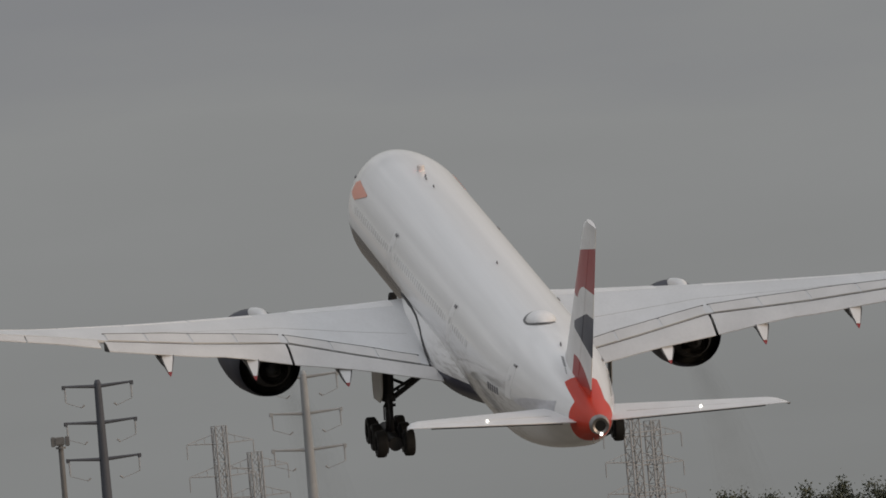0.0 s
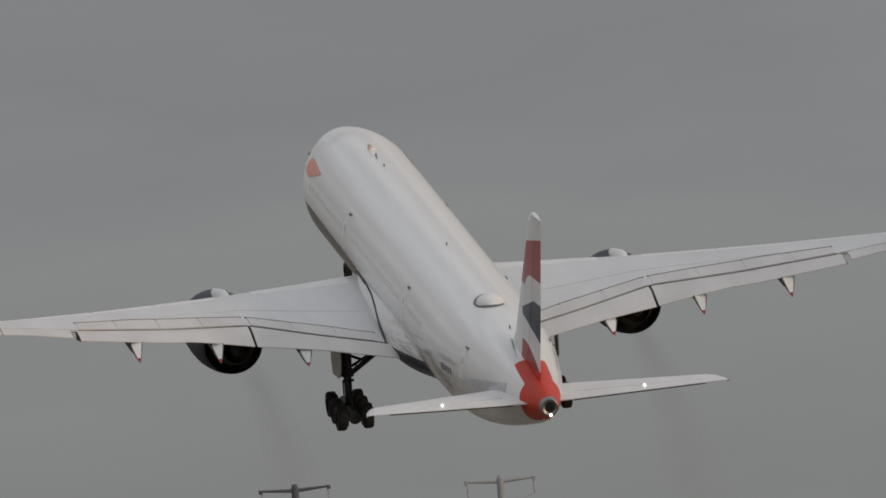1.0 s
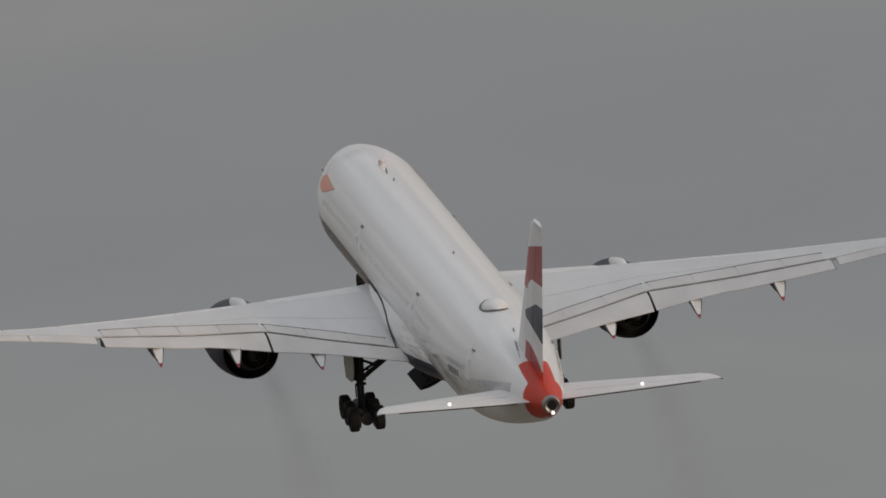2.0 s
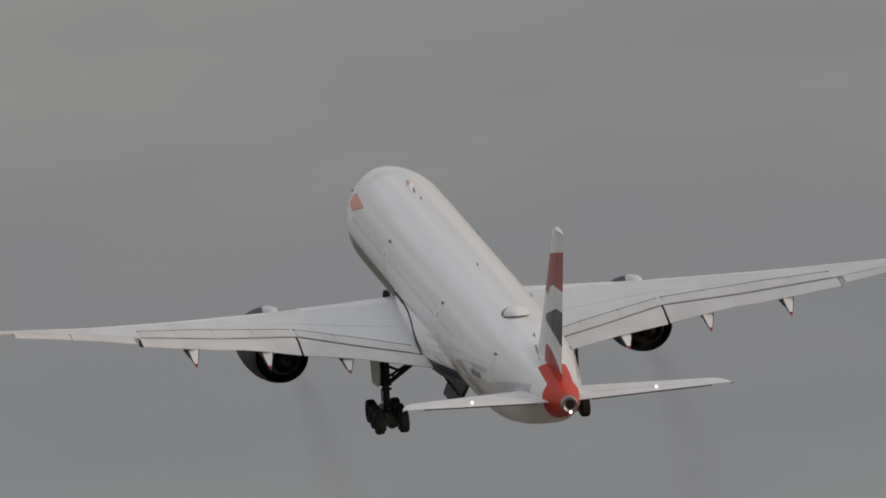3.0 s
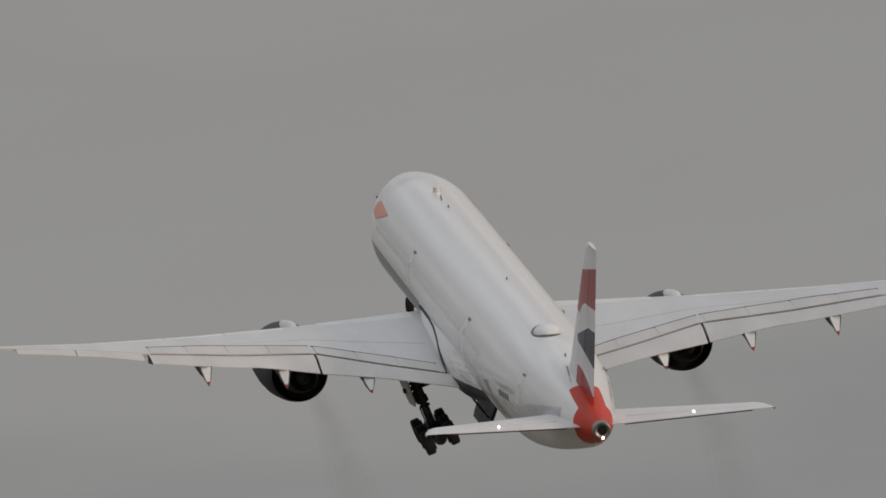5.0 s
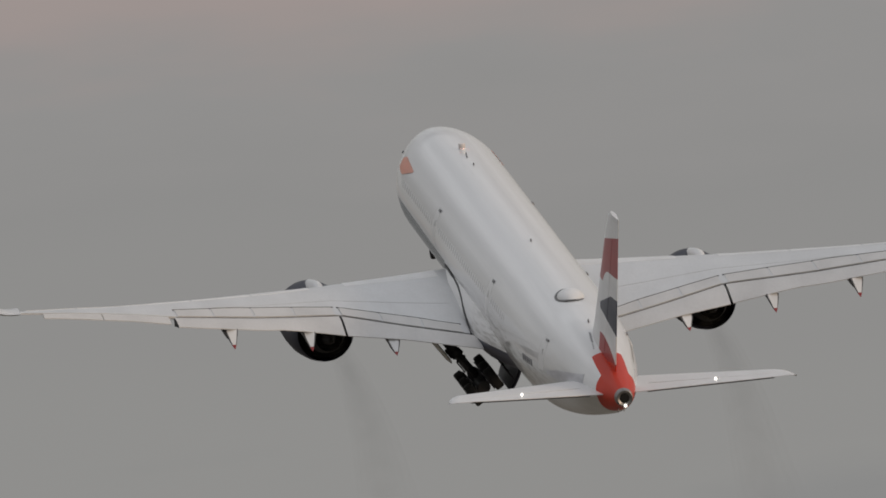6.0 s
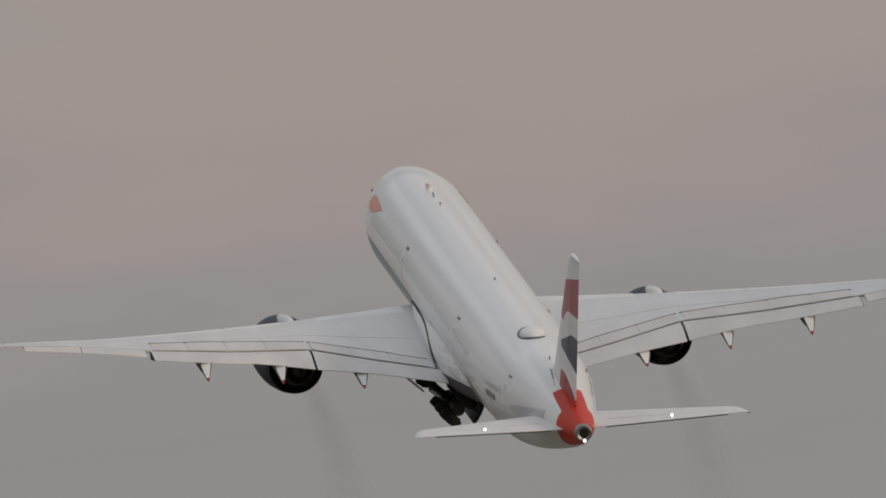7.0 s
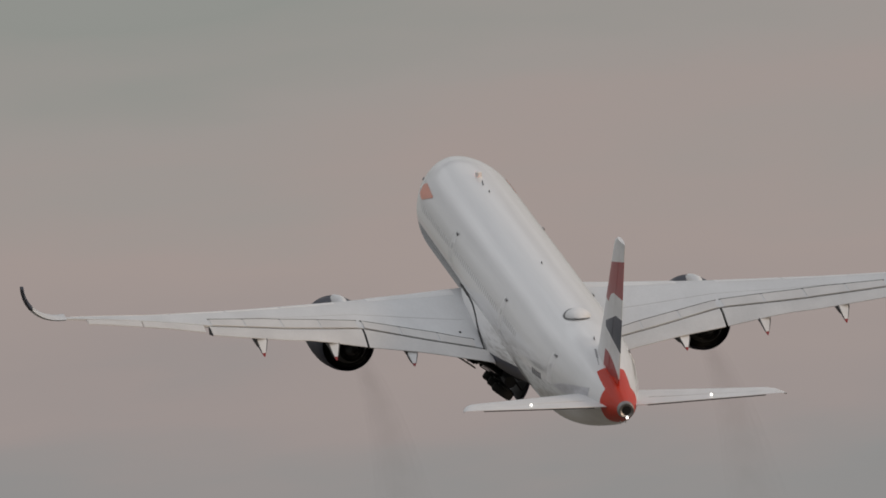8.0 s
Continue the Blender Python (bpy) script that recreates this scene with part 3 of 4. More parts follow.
def make_beacon_shroud():
    """An added turning drum that makes the steady lamp flash: it shows through one slot once a turn."""
    w, h2, c = section(22.5)
    rings = []
    for i in range(25):
        a = radians(-90 + 20 + 320 * i / 24)
        rings.append([(r * math.cos(a), r * math.sin(a), z) for r, z in ((0.17, 0.055), (0.20, 0.055), (0.20, 0.29), (0.17, 0.29))])
    bm = loft(rings)
    tube((0, 0, 0.285), (0, 0, 0.33), 0.20, 0.15, 20, bm)
    return part("beacon_shroud", bm, beacon_glass, airliner, "pale slotted drum added to make the lamp flash", at=pose(0.08, 22.5, c + h2))


beacon_shroud = make_beacon_shroud()
BEACON_AT = beacon_shroud.matrix_basis.copy()


def make_fairing():
    rings = []
    n = 48
    for i in range(41):
        y = 18.0 - 31.0 * i / 40
        u = smoothstep(17.5, 7.0, y) if y > 1 else 1 - smoothstep(-1.5, -12.0, y)
        rx, rz = 2.3 + 1.12 * u, 1.15 + 0.85 * u
        cz = -1.35 - 0.10 * u
        rings.append([(rx * math.copysign(abs(math.cos(t)) ** 0.92, math.cos(t)), y, cz + rz * math.copysign(abs(math.sin(t)) ** 0.92, math.sin(t))) for t in (2 * math.pi * k / n for k in range(n))])
    part("belly_fairing", loft(rings), paint_fairing, airliner, "white wing root fairing with dark blue underside")


make_fairing()


# ---- wings ----
def lead(x):
    return 12.06 - (x - 2.8) * 0.713


def lead_z(x):
    return lerp(x, (0, 2.8, 5.9, 12, 17.6, 24, 26.3, 29.7), (-1.17, -0.92, -0.62, 0.10, 0.90, 1.94, 2.41, 3.05))


def trail(x):
    return lerp(x, (0, 3, 10.9, 20.3, 29.7), (-3.4, -3.4, -3.2, -6.4, -9.5))


def hinge(x):
    return lerp(x, (0, 3, 10.9, 20.3, 29.7), (-1.7, -1.7, -1.6, -5.0, -8.9))


def hinge_z(x):
    return lerp(x, (0, 3.3, 7.2, 10.7, 15.5, 20.6, 23.3, 26.9, 29.7), (-2.4, -1.68, -0.84, 0.0, 0.66, 1.53, 2.15, 2.84, 3.3))


def thick(x):
    return lerp(x, (0, 3, 10.9, 20, 29.7), (1.55, 1.45, 0.92, 0.55, 0.24))


def wing_point(x, f, upper):
    """A point of the wing box: f from 0 at the leading edge to 1 at the hinge line."""
    y = lead(x) + (hinge(x) - lead(x)) * f
    z = lead_z(x) - 0.10 + (hinge_z(x) - lead_z(x) + 0.10) * f
    bulge = thick(x) * 1.9 * math.sqrt(max(f, 0)) * (1 - f) * (1.0 if upper else -0.9)
    edge = 0.0 if upper else -0.34 * thick(x) * f ** 3
    return Vector((x, y, z + bulge * 0.36 + edge))


def wing_ring(x):
    fs = [(i / 14) ** 1.8 for i in range(15)]
    return [wing_point(x, f, True) for f in reversed(fs)] + [wing_point(x, f, False) for f in fs[1:]]


def strip(x0, x1, front, back, drop0, drop1, depth, n=6, droop=0.0):
    """A tapered control surface from x0 to x1: front, back and their heights are functions of x."""
    rings = []
    for i in range(n + 1):
        x = x0 + (x1 - x0) * i / n
        yf, yb, zf, zb, d = front(x), back(x), drop0(x), drop1(x), depth(x)
        rings.append([(x, yf, zf - d * 0.25), (x, yf - 0.05, zf - 0.01), (x, yf + (yb - yf) * 0.35, zf + (zb - zf) * 0.31 + droop), (x, yb, zb + 0.02), (x, yb, zb - 0.02), (x, yf + (yb - yf) * 0.4, zf + (zb - zf) * 0.40 - d * 0.75), (x, yf - 0.1, zf - d)])
    return loft(rings)


def flap_y(x):
    return lerp(x, (3, 10.9, 20.3, 29.7), (-4.3, -4.1, -7.1, -9.9))


def flap_z(x):
    return lerp(x, (3.2, 3.9, 7.6, 10.8, 14.2, 16.0, 20.9), (-2.0, -1.84, -1.10, -0.64, 0.22, 0.47, 1.42))


def mirror(bm):
    for v in bm.verts:
        v.co.x = -v.co.x
    return bm


def make_wing(side):
    flip = (lambda bm: mirror(bm)) if side < 0 else (lambda bm: bm)
    xs = [1.5, 2.8, 4, 5.5, 7, 9, 10.9, 13, 15.5, 18, 20.6, 22.5, 24.5, 26.5, 28.2, 29.7]
    wing = part("wing", flip(loft([wing_ring(x) for x in xs])), paint_wing, airliner, "light grey swept wing bending upward")
    # upturned tip
    rings = []
    for i in range(11):
        u = i / 10
        a = radians(78 * u)
        x, z = 29.7 + 3.0 * math.sin(a) / math.sin(radians(78)), 2.9 + 2.9 * (1 - math.cos(a)) / (1 - math.cos(radians(78)))
        yl, c = lead(29.7) - 4.0 * u ** 1.3, 1.95 * (1 - 0.5 * u ** 0.9)
        nrm = Vector((-math.sin(a), 0, math.cos(a)))
        mid = Vector((x, yl, z + 0.12))
        ring = []
        for f, s in ((1, 0), (0.6, 0.045), (0.25, 0.06), (0.05, 0.03), (0, 0), (0.05, -0.03), (0.25, -0.05), (0.6, -0.035)):
            ring.append(mid + Vector((0, -c * f, 0.26 * f * (1 - u))) + nrm * (s * c * 2.0))
        rings.append(ring)
    low = rings[:7]
    part("wing_tip_bend", flip(loft(low)), paint_wing, wing)
    part("winglet", flip(loft(rings[6:])), paint_navy, wing, "dark upturned wing tip")
    # slats along the leading edge
    for x0, x1 in ((3.6, 9.4), (11.6, 15.2), (15.3, 18.9), (19.0, 22.6), (22.7, 26.0), (26.1, 29.2)):
        rings = []
        for i in range(5):
            x = x0 + (x1 - x0) * i / 4
            up = [wing_point(x, f, True) + Vector((0, 0.05, 0.014)) for f in (0.17, 0.11, 0.06, 0.025, 0.006)]
            dn = [wing_point(x, f, False) + Vector((0, 0.14, -0.02)) for f in (0.0, 0.01, 0.03)]
            inner = [wing_point(x, f, True) + Vector((0, 0, -0.02)) for f in (0.03, 0.10, 0.17)]
            rings.append(up + dn + inner)
        part("slat", flip(loft(rings)), paint_tail, wing, "pale slat")
    # spoilers: plates in front of the flaps, with open joints
    for x0, x1 in ((4.0, 6.1), (6.2, 8.4), (8.5, 10.7), (11.1, 13.4), (13.5, 15.8), (15.9, 18.2), (18.3, 20.4)):
        def sp_f(x):
            return lerp(x, (3, 5, 6.4, 11, 13.35, 17, 20.8), (-0.35, -0.3, -0.04, -0.08, -0.66, -1.83, -3.75))
        def f_of(x):
            return (sp_f(x) - lead(x)) / (hinge(x) - lead(x))
        rings = []
        for i in range(4):
            x = x0 + (x1 - x0) * i / 3
            a, b = wing_point(x, f_of(x), True), wing_point(x, 1.0, True)
            rings.append([a + Vector((0, 0, -0.02)), a + Vector((0, -0.05, 0.030)), (a + b) / 2 + Vector((0, 0, 0.035)), b + Vector((0, -0.03, 0.035)), b + Vector((0, -0.03, 0.0)), (a + b) / 2 + Vector((0, 0, -0.03))])
        part("spoiler", flip(loft(rings)), paint_panel, wing)
        seam = loft([[wing_point(x, f_of(x), True) + Vector((0, d, h)) for d, h in ((0.10, -0.02), (0.09, 0.035), (-0.02, 0.058), (-0.03, 0.0))] for x in (x0 - 0.10, x0 + (x1 - x0) * 0.25, (x0 + x1) / 2, x0 + (x1 - x0) * 0.75, x1 + 0.10)])
        part("spoiler_seam", flip(seam), gap_shade_grey, wing)
    # lap joint of the skin panels along the rear spar
    joint = loft([[wing_point(x, 0.60, True) + Vector((0, d, h)) for d, h in ((0.025, -0.02), (0.025, 0.006), (-0.025, 0.006), (-0.025, -0.02))] for x in (3.9, 5.5, 7, 9, 10.9, 13, 15.5, 18)])
    part("skin_joint", flip(joint), pale_seal, wing)
    # dark slot, then the flaps lowered behind it
    slot = loft([[Vector((x, hinge(x) + d, hinge_z(x) + h)) for d, h in ((0.10, -0.30), (0.10, -0.04), (-0.10, -0.05), (-0.2, -0.30))] for x in (3.2, 5, 7.2, 9, 10.7, 13, 15.5, 18, 20.5)])
    part("flap_slot", flip(slot), seal, wing)
    for x0, x1 in ((3.25, 10.78), (10.92, 20.65)):
        surface = strip(x0, x1, lambda x: hinge(x) - 0.09, flap_y, lambda x: hinge_z(x) - 0.036, flap_z, lambda x: 0.30 - 0.008 * x, 8, 0.10)
        flap = part("flap", flip(surface), paint_panel, wing, "pale grey lowered flap")
        for xe in (x1,):
            s = 0.012
            plate = loft([[(xe + o, hinge(xe) - 0.16, hinge_z(xe) - 0.04), (xe + o, (hinge(xe) + flap_y(xe)) / 2, (hinge_z(xe) + flap_z(xe)) / 2 + 0.085), (xe + o, flap_y(xe) - 0.03, flap_z(xe) + 0.025), (xe + o, flap_y(xe) - 0.03, flap_z(xe) - 0.04), (xe + o, hinge(xe) - 0.4, hinge_z(xe) - 0.48)] for o in (s, s * 2.0)])
            part("flap_end_plate", flip(plate), seal, flap, smooth=False)
    for x0, x1 in ((21.0, 24.9), (24.98, 28.4)):
        surface = strip(x0, x1, lambda x: hinge(x) - 0.03, lambda x: trail(x) - 0.05, lambda x: hinge_z(x) - 0.01, lambda x: hinge_z(x) - 0.17 + 0.02 * (x - 21) / 8, lambda x: 0.2 - 0.004 * x, 5, 0.03)
        part("aileron", flip(surface), paint_panel, wing)
    # boat-shaped fairings under the flap tracks: flat pale deck, hull dark with painted shade, drooped red tip
    for x, yt, zt, y0 in ((8.25, -5.17, -1.73, 0.6), (13.05, -5.80, -0.945, -0.9), (17.6, -7.25, -0.14, -2.4)):
        ye, ze = flap_y(x), flap_z(x) - 0.13
        def deck(y):
            slope = (ze - zt) / (ye - yt)
            return zt + slope * (y - yt) if y < ye + 0.3 else min(ze + slope * 0.3, hinge_z(x) - 0.5)
        def half_width(y):
            return 0.34 * max(min((y - yt) / (ye - yt), 1.0), 0) ** 0.85 + 0.004 if y < ye + 1.5 else 0.34 * max(1 - ((y - ye - 1.5) / (y0 - ye - 1.5)) ** 2, 0) ** 0.5 + 0.01
        ys = [y0 + (ye + 0.3 - y0) * i / 8 for i in range(9)] + [ye + 0.3 + (yt - ye - 0.3) * i / 8 for i in range(1, 9)]
        def hull_ring(y):
            w = half_width(y)
            return [(x + w * math.cos(a), y, deck(y) + min(1.35 * w, 0.42) * math.sin(a)) for a in (-math.pi * k / 10 for k in range(11))]
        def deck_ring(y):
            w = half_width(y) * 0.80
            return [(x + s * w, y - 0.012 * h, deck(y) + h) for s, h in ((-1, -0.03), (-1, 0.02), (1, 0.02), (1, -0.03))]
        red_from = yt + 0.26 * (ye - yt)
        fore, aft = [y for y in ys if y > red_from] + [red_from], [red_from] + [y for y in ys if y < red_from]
        fairing = part("flap_track_fairing", flip(loft([hull_ring(y) for y in fore])), hull_shade, wing, "boat-shaped fairing with painted-shade hull, pale deck and red tip")
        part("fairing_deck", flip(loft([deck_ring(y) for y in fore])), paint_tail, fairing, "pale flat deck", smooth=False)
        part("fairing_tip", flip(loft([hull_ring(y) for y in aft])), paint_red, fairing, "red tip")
    return wing


make_wing(1)
make_wing(-1)


def make_root_seal(side):
    ys = (10.6, 9.7, 7.4, 5.4, 3.3, 1.7, -0.4, -1.75)
    xs, zs = (2.98, 3.01, 3.01, 3.08, 3.23, 3.37, 3.48, 3.54), (-0.36, -0.28, -0.41, -0.48, -0.71, -1.02, -1.40, -1.62)
    rings = []
    for i in range(25):
        y = 10.6 - 12.35 * i / 24
        x, z = float(np.interp(-y, [-v for v in ys], xs)), float(np.interp(-y, [-v for v in ys], zs))
        rings.append([(side * (x + o), y, z + h) for o, h in ((-0.06, -0.12), (-0.02, 0.045), (0.035, 0.04), (0.05, -0.12))])
    part("root_seal", loft(rings), seal, airliner, "dark seal between wing and fairing")


make_root_seal(1)
make_root_seal(-1)


# ---- engines ----
def make_engine(side):
    ex, ez, back = 10.83 * side, -2.46, -1.3
    profile = [(y - 1.1, rad * 0.985) for y, rad in ((13.6, 1.55), (13.75, 1.62), (13.7, 1.72), (13.3, 1.83), (12.4, 1.94), (11.0, 1.99), (9.5, 1.97), (8.0, 1.82), (6.9, 1.62), (6.85, 1.58), (7.4, 1.56))]
    n = 56
    def turned(prof, tilt=-0.02):
        return loft([[(ex + r * math.cos(t), y + back, ez + tilt * (y - 10) + r * math.sin(t)) for t in (2 * math.pi * k / n for k in range(n))] for y, r in prof], caps=False)
    engine = part("engine_nacelle", turned(profile), paint_navy, airliner, "dark blue engine nacelle with pale lip")
    part("intake_lip", turned([(12.45, 1.53), (12.67, 1.61), (12.62, 1.71), (12.2, 1.815), (12.17, 1.815)]), bare, engine, "pale polished intake lip")
    part("intake_duct", turned([(12.46, 1.51), (11.4, 1.47), (10.6, 1.47), (10.59, 0.1)]), duct_black, engine)
    part("fan_duct", turned([(6.35, 1.53), (6.1, 1.0), (6.35, 0.98)]), duct_black, engine)
    part("core_nozzle", turned([(6.5, 1.18), (5.5, 1.05), (4.5, 0.78), (4.45, 0.74), (4.9, 0.72), (5.0, 0.05)]), hot, engine, "burnt dark core nozzle")
    part("exhaust_cone", turned([(5.0, 0.46), (4.3, 0.34), (3.8, 0.12), (3.75, 0.02)]), hot, engine)
    rings = []
    for y, z, w, h in ((12.0, -1.15, 0.10, 0.16), (11.2, -0.98, 0.26, 0.36), (9.6, -0.84, 0.40, 0.54), (8.2, -0.70, 0.40, 0.62), (6.8, -0.80, 0.34, 0.62), (4.5, -0.95, 0.28, 0.50), (1.5, -1.0, 0.18, 0.40), (0.2, -1.0, 0.05, 0.12)):
        rings.append([(ex + w * math.cos(t), y + back, z + 0.2 + h * math.sin(t)) for t in (2 * math.pi * k / 16 for k in range(16))])
    part("engine_pylon", loft(rings), paint_tail, engine, "white engine pylon")


make_engine(1)
make_engine(-1)


# ---- tail surfaces ----
def foil(chord_front, chord_back, t, up):
    """Eleven points round a symmetrical section between two points; up is the thickness direction."""
    a, b, up = Vector(chord_front), Vector(chord_back), Vector(up)
    c = (b - a).length
    shape = ((1, 0.004), (0.7, 0.032), (0.4, 0.050), (0.2, 0.046), (0.06, 0.029), (0.0, 0.0))
    upper = [a + (b - a) * f + up * (s * c * t / 0.10) for f, s in shape]
    lower = [a + (b - a) * f - up * (s * c * t / 0.10) for f, s in reversed(shape[:-1])]
    return upper + lower


elevator_gap = material("pale_elevator_gap", (0.68, 0.68, 0.68), 0.6, 0, 0.2, 0.5, 14.0)


def make_tailplane(side):
    flip = (lambda bm: mirror(bm)) if side < 0 else (lambda bm: bm)
    def le(x):
        y = lerp(x, (0.6, 8.8, 9.2, 9.5, 9.62), (-25.0, -30.8, -31.4, -32.2, -33.0))
        return Vector((x, y, lerp(x, (0.6, 9.3), (0.52, 1.68))))
    def te(x):
        return Vector((x, lerp(x, (0.6, 9.62), (-31.5, -33.5)), lerp(x, (0.6, 9.3), (1.19, 1.87))))
    def cut(x, f):
        return le(x).lerp(te(x), f)
    up = (0, 0.08, 1)
    xs = [0.6, 2, 4, 6, 8, 8.8, 9.2, 9.5, 9.62]
    def fixed(x, f0=0.0, f1=1.0):
        return foil(le(x), te(x), 0.095, up)
    body = loft([fixed(x) for x in xs])
    plane = part("tailplane", flip(body), paint_tail, airliner, "white tailplane")
    # elevator joint and its hinge line
    seam = loft([[cut(x, 0.70) + Vector((0, d, lerp(x, (0.6, 9), (0.222, 0.067)) + h)) for d, h in ((0.03, -0.02), (0.03, 0.008), (-0.03, 0.004), (-0.03, -0.02))] for x in (1.9, 4, 6, 8.4)])
    part("elevator_seam", flip(seam), elevator_gap, plane)
    under = loft([[te(x) + Vector((0, d, h)) for d, h in ((0.25, -0.10), (0.02, -0.03), (-0.006, -0.028), (-0.006, -0.05), (0.2, -0.13))] for x in (1.6, 4, 6, 8.4)])
    part("elevator_edge", flip(under), seal, plane)
    lamp = bmesh.new()
    bmesh.ops.create_uvsphere(lamp, u_segments=14, v_segments=8, radius=0.075)
    spot = cut(5.38, 0.80) + Vector((0, 0, 0.15))
    part("logo_lamp", lamp, white_light, plane, "lit white logo lamp", at=pose(spot.x * side, spot.y, spot.z))
    # thin grey patch on the flank: shade beside the tailplane's root, put into colour
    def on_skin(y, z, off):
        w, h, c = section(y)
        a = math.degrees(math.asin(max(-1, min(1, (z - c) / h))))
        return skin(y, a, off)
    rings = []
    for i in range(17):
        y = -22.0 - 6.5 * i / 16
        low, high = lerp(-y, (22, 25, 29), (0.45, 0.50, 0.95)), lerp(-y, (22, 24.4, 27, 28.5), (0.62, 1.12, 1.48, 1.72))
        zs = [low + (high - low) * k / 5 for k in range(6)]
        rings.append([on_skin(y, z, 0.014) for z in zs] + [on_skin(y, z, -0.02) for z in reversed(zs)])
    part("root_shade_patch", flip(loft(rings)), root_shade_grey, plane, "grey patch of painted shade beside the tailplane root")


make_tailplane(1)
make_tailplane(-1)


def make_fin():
    def le(z):
        return Vector((0, lerp(z, (2.2, 2.9, 3.6, 10.9, 11.3, 11.5), (-21.3, -23.5, -24.5, -30.8, -31.3, -32.1)), z))
    def te(z):
        return Vector((0, lerp(z, (2.0, 11.5), (-30.8, -34.45)), z))
    zs = [2.0, 2.2, 2.9, 3.6, 5, 6.5, 8, 9.5, 10.9, 11.3, 11.5]
    fin = part("fin", loft([foil(le(z), te(z), 0.085, (1, 0, 0)) for z in zs]), paint_fin, airliner, "fin with waving red, white and blue bands")
    for s in (1, -1):
        seam = loft([[le(z).lerp(te(z), 0.66) + Vector((s * (0.036 * (te(z) - le(z)).length * 0.85 + h), d, 0)) for d, h in ((0.03, -0.03), (0.03, 0.006), (-0.03, 0.003), (-0.03, -0.03))] for z in (2.9, 5, 7, 9, 10.9)])
        part("rudder_seam", seam, paint_fin, fin)
    cap = loft([foil(le(z) + Vector((0, 0.02, 0)), te(z) - Vector((0, 0.02, 0)), 0.105, (1, 0, 0)) for z in (11.25, 11.45, 11.56)])
    part("fin_cap", cap, paint_tail, fin, "pale fin cap")


make_fin()


# ---- landing gear ----
def make_main_gear(side):
    """The leg hangs from its pivot, which is the origin of the part."""
    bm = tube((0, 0, 0.3), (0, 0, -2.2), 0.30, 0.27, 16)
    tube((0, 0, -2.0), (0, 0, -4.0), 0.19, 0.17, 16, bm)
    tube((0, 0, -2.35), (0, 0, -2.0), 0.36, 0.33, 16, bm)
    tube((0, 0, -4.35), (0, 0, -3.75), 0.27, 0.24, 16, bm)
    tube((0, 0.55, 0.1), (0, -0.55, 0.1), 0.16, 0.16, 12, bm)
    leg = part("main_gear_leg", bm, steel, airliner, "dark steel main gear leg")
    leg.matrix_basis = GEAR[side]
    i = -side
    brace = tube((0, 0, 0), (-i * 1.0, -0.05, -0.70), 0.14, 0.13, 10)
    tube((-i * 1.0, -0.05, -0.70), (-i * 2.0, -0.1, -1.36), 0.13, 0.15, 10, brace)
    tube((-i * 1.0, -0.05, -0.70), (-i * 1.85, -0.1, -0.30), 0.08, 0.08, 8, brace)
    tube((-i * 0.2, -0.35, 0.1), (-i * 1.15, -0.35, -0.45), 0.08, 0.08, 8, brace)
    tube((-i * 1.15, -0.35, -0.45), (-i * 1.95, -0.15, -0.95), 0.08, 0.08, 8, brace)
    for u in (0.25, 0.5, 0.8):
        tube((-i * 2.0 * u, -0.08, -1.45 * u), (-i * (0.2 + 1.75 * u), -0.32, 0.1 - 1.05 * u), 0.05, 0.05, 8, brace)
    stays[side] = part("side_stay", brace, steel, airliner, "dark folding side stay", at=STAY[side])
    links = tube((0, -0.25, -2.3), (0, -0.75, -3.1), 0.14, 0.10, 8)
    tube((0, -0.75, -3.1), (0, -0.3, -4.0), 0.10, 0.14, 8, links)
    tube((-0.34, -0.1, -2.2), (-0.34, -0.1, -1.6), 0.09, 0.09, 8, links)
    tube((0.30, -0.2, -2.55), (-0.30, -0.2, -2.55), 0.08, 0.08, 8, links)
    tube((-0.30, -0.2, -2.55), (-0.30, -0.25, -3.3), 0.04, 0.04, 8, links)
    tube((0.2, 0.2, -1.2), (0.2, 0.25, -3.9), 0.045, 0.045, 8, links)
    tube((-0.22, -0.15, -0.4), (-0.2, -0.2, -3.9), 0.035, 0.035, 8, links)
    part("torque_links", links, steel, leg)
    door = loft([[(0.0, y0, z), (0.06, y0, z), (0.06, y1, z), (0.0, y1, z)] for u, z, y0, y1 in ((0, -0.35, -1.2, 0.9), (0.45, -1.2, -1.2, 0.9), (0.8, -1.95, -1.05, 0.8), (1, -2.3, -0.6, 0.65))])
    bmesh.ops.rotate(door, verts=door.verts, matrix=Matrix.Rotation(radians(-5 * side), 3, "Z"))
    bmesh.ops.translate(door, verts=door.verts, vec=(side * 0.62, 0, 0))
    part("leg_door", door, gear_grey, leg, "pale leg door", smooth=False)
    lining = loft([[(0.0, y0, z), (0.03, y0, z), (0.03, y1, z), (0.0, y1, z)] for z, y0, y1 in ((-0.40, -1.15, 0.85), (-1.2, -1.15, 0.85), (-1.93, -1.0, 0.75), (-2.25, -0.6, 0.62))])
    bmesh.ops.rotate(lining, verts=lining.verts, matrix=Matrix.Rotation(radians(-5 * side), 3, "Z"))
    bmesh.ops.translate(lining, verts=lining.verts, vec=(side * 0.62 - (0.034 if side > 0 else -0.064), 0, 0))
    part("leg_door_lining", lining, steel, leg, "dark inner side of the leg door", smooth=False)
    for z in (-0.8, -1.8):
        part("door_link", tube((side * 0.5, 0, z), (side * 0.1, 0, z - 0.1), 0.04, 0.04, 8), steel, leg)
    tilt = pose(0, 0, -4.2, 2, 0, 0)
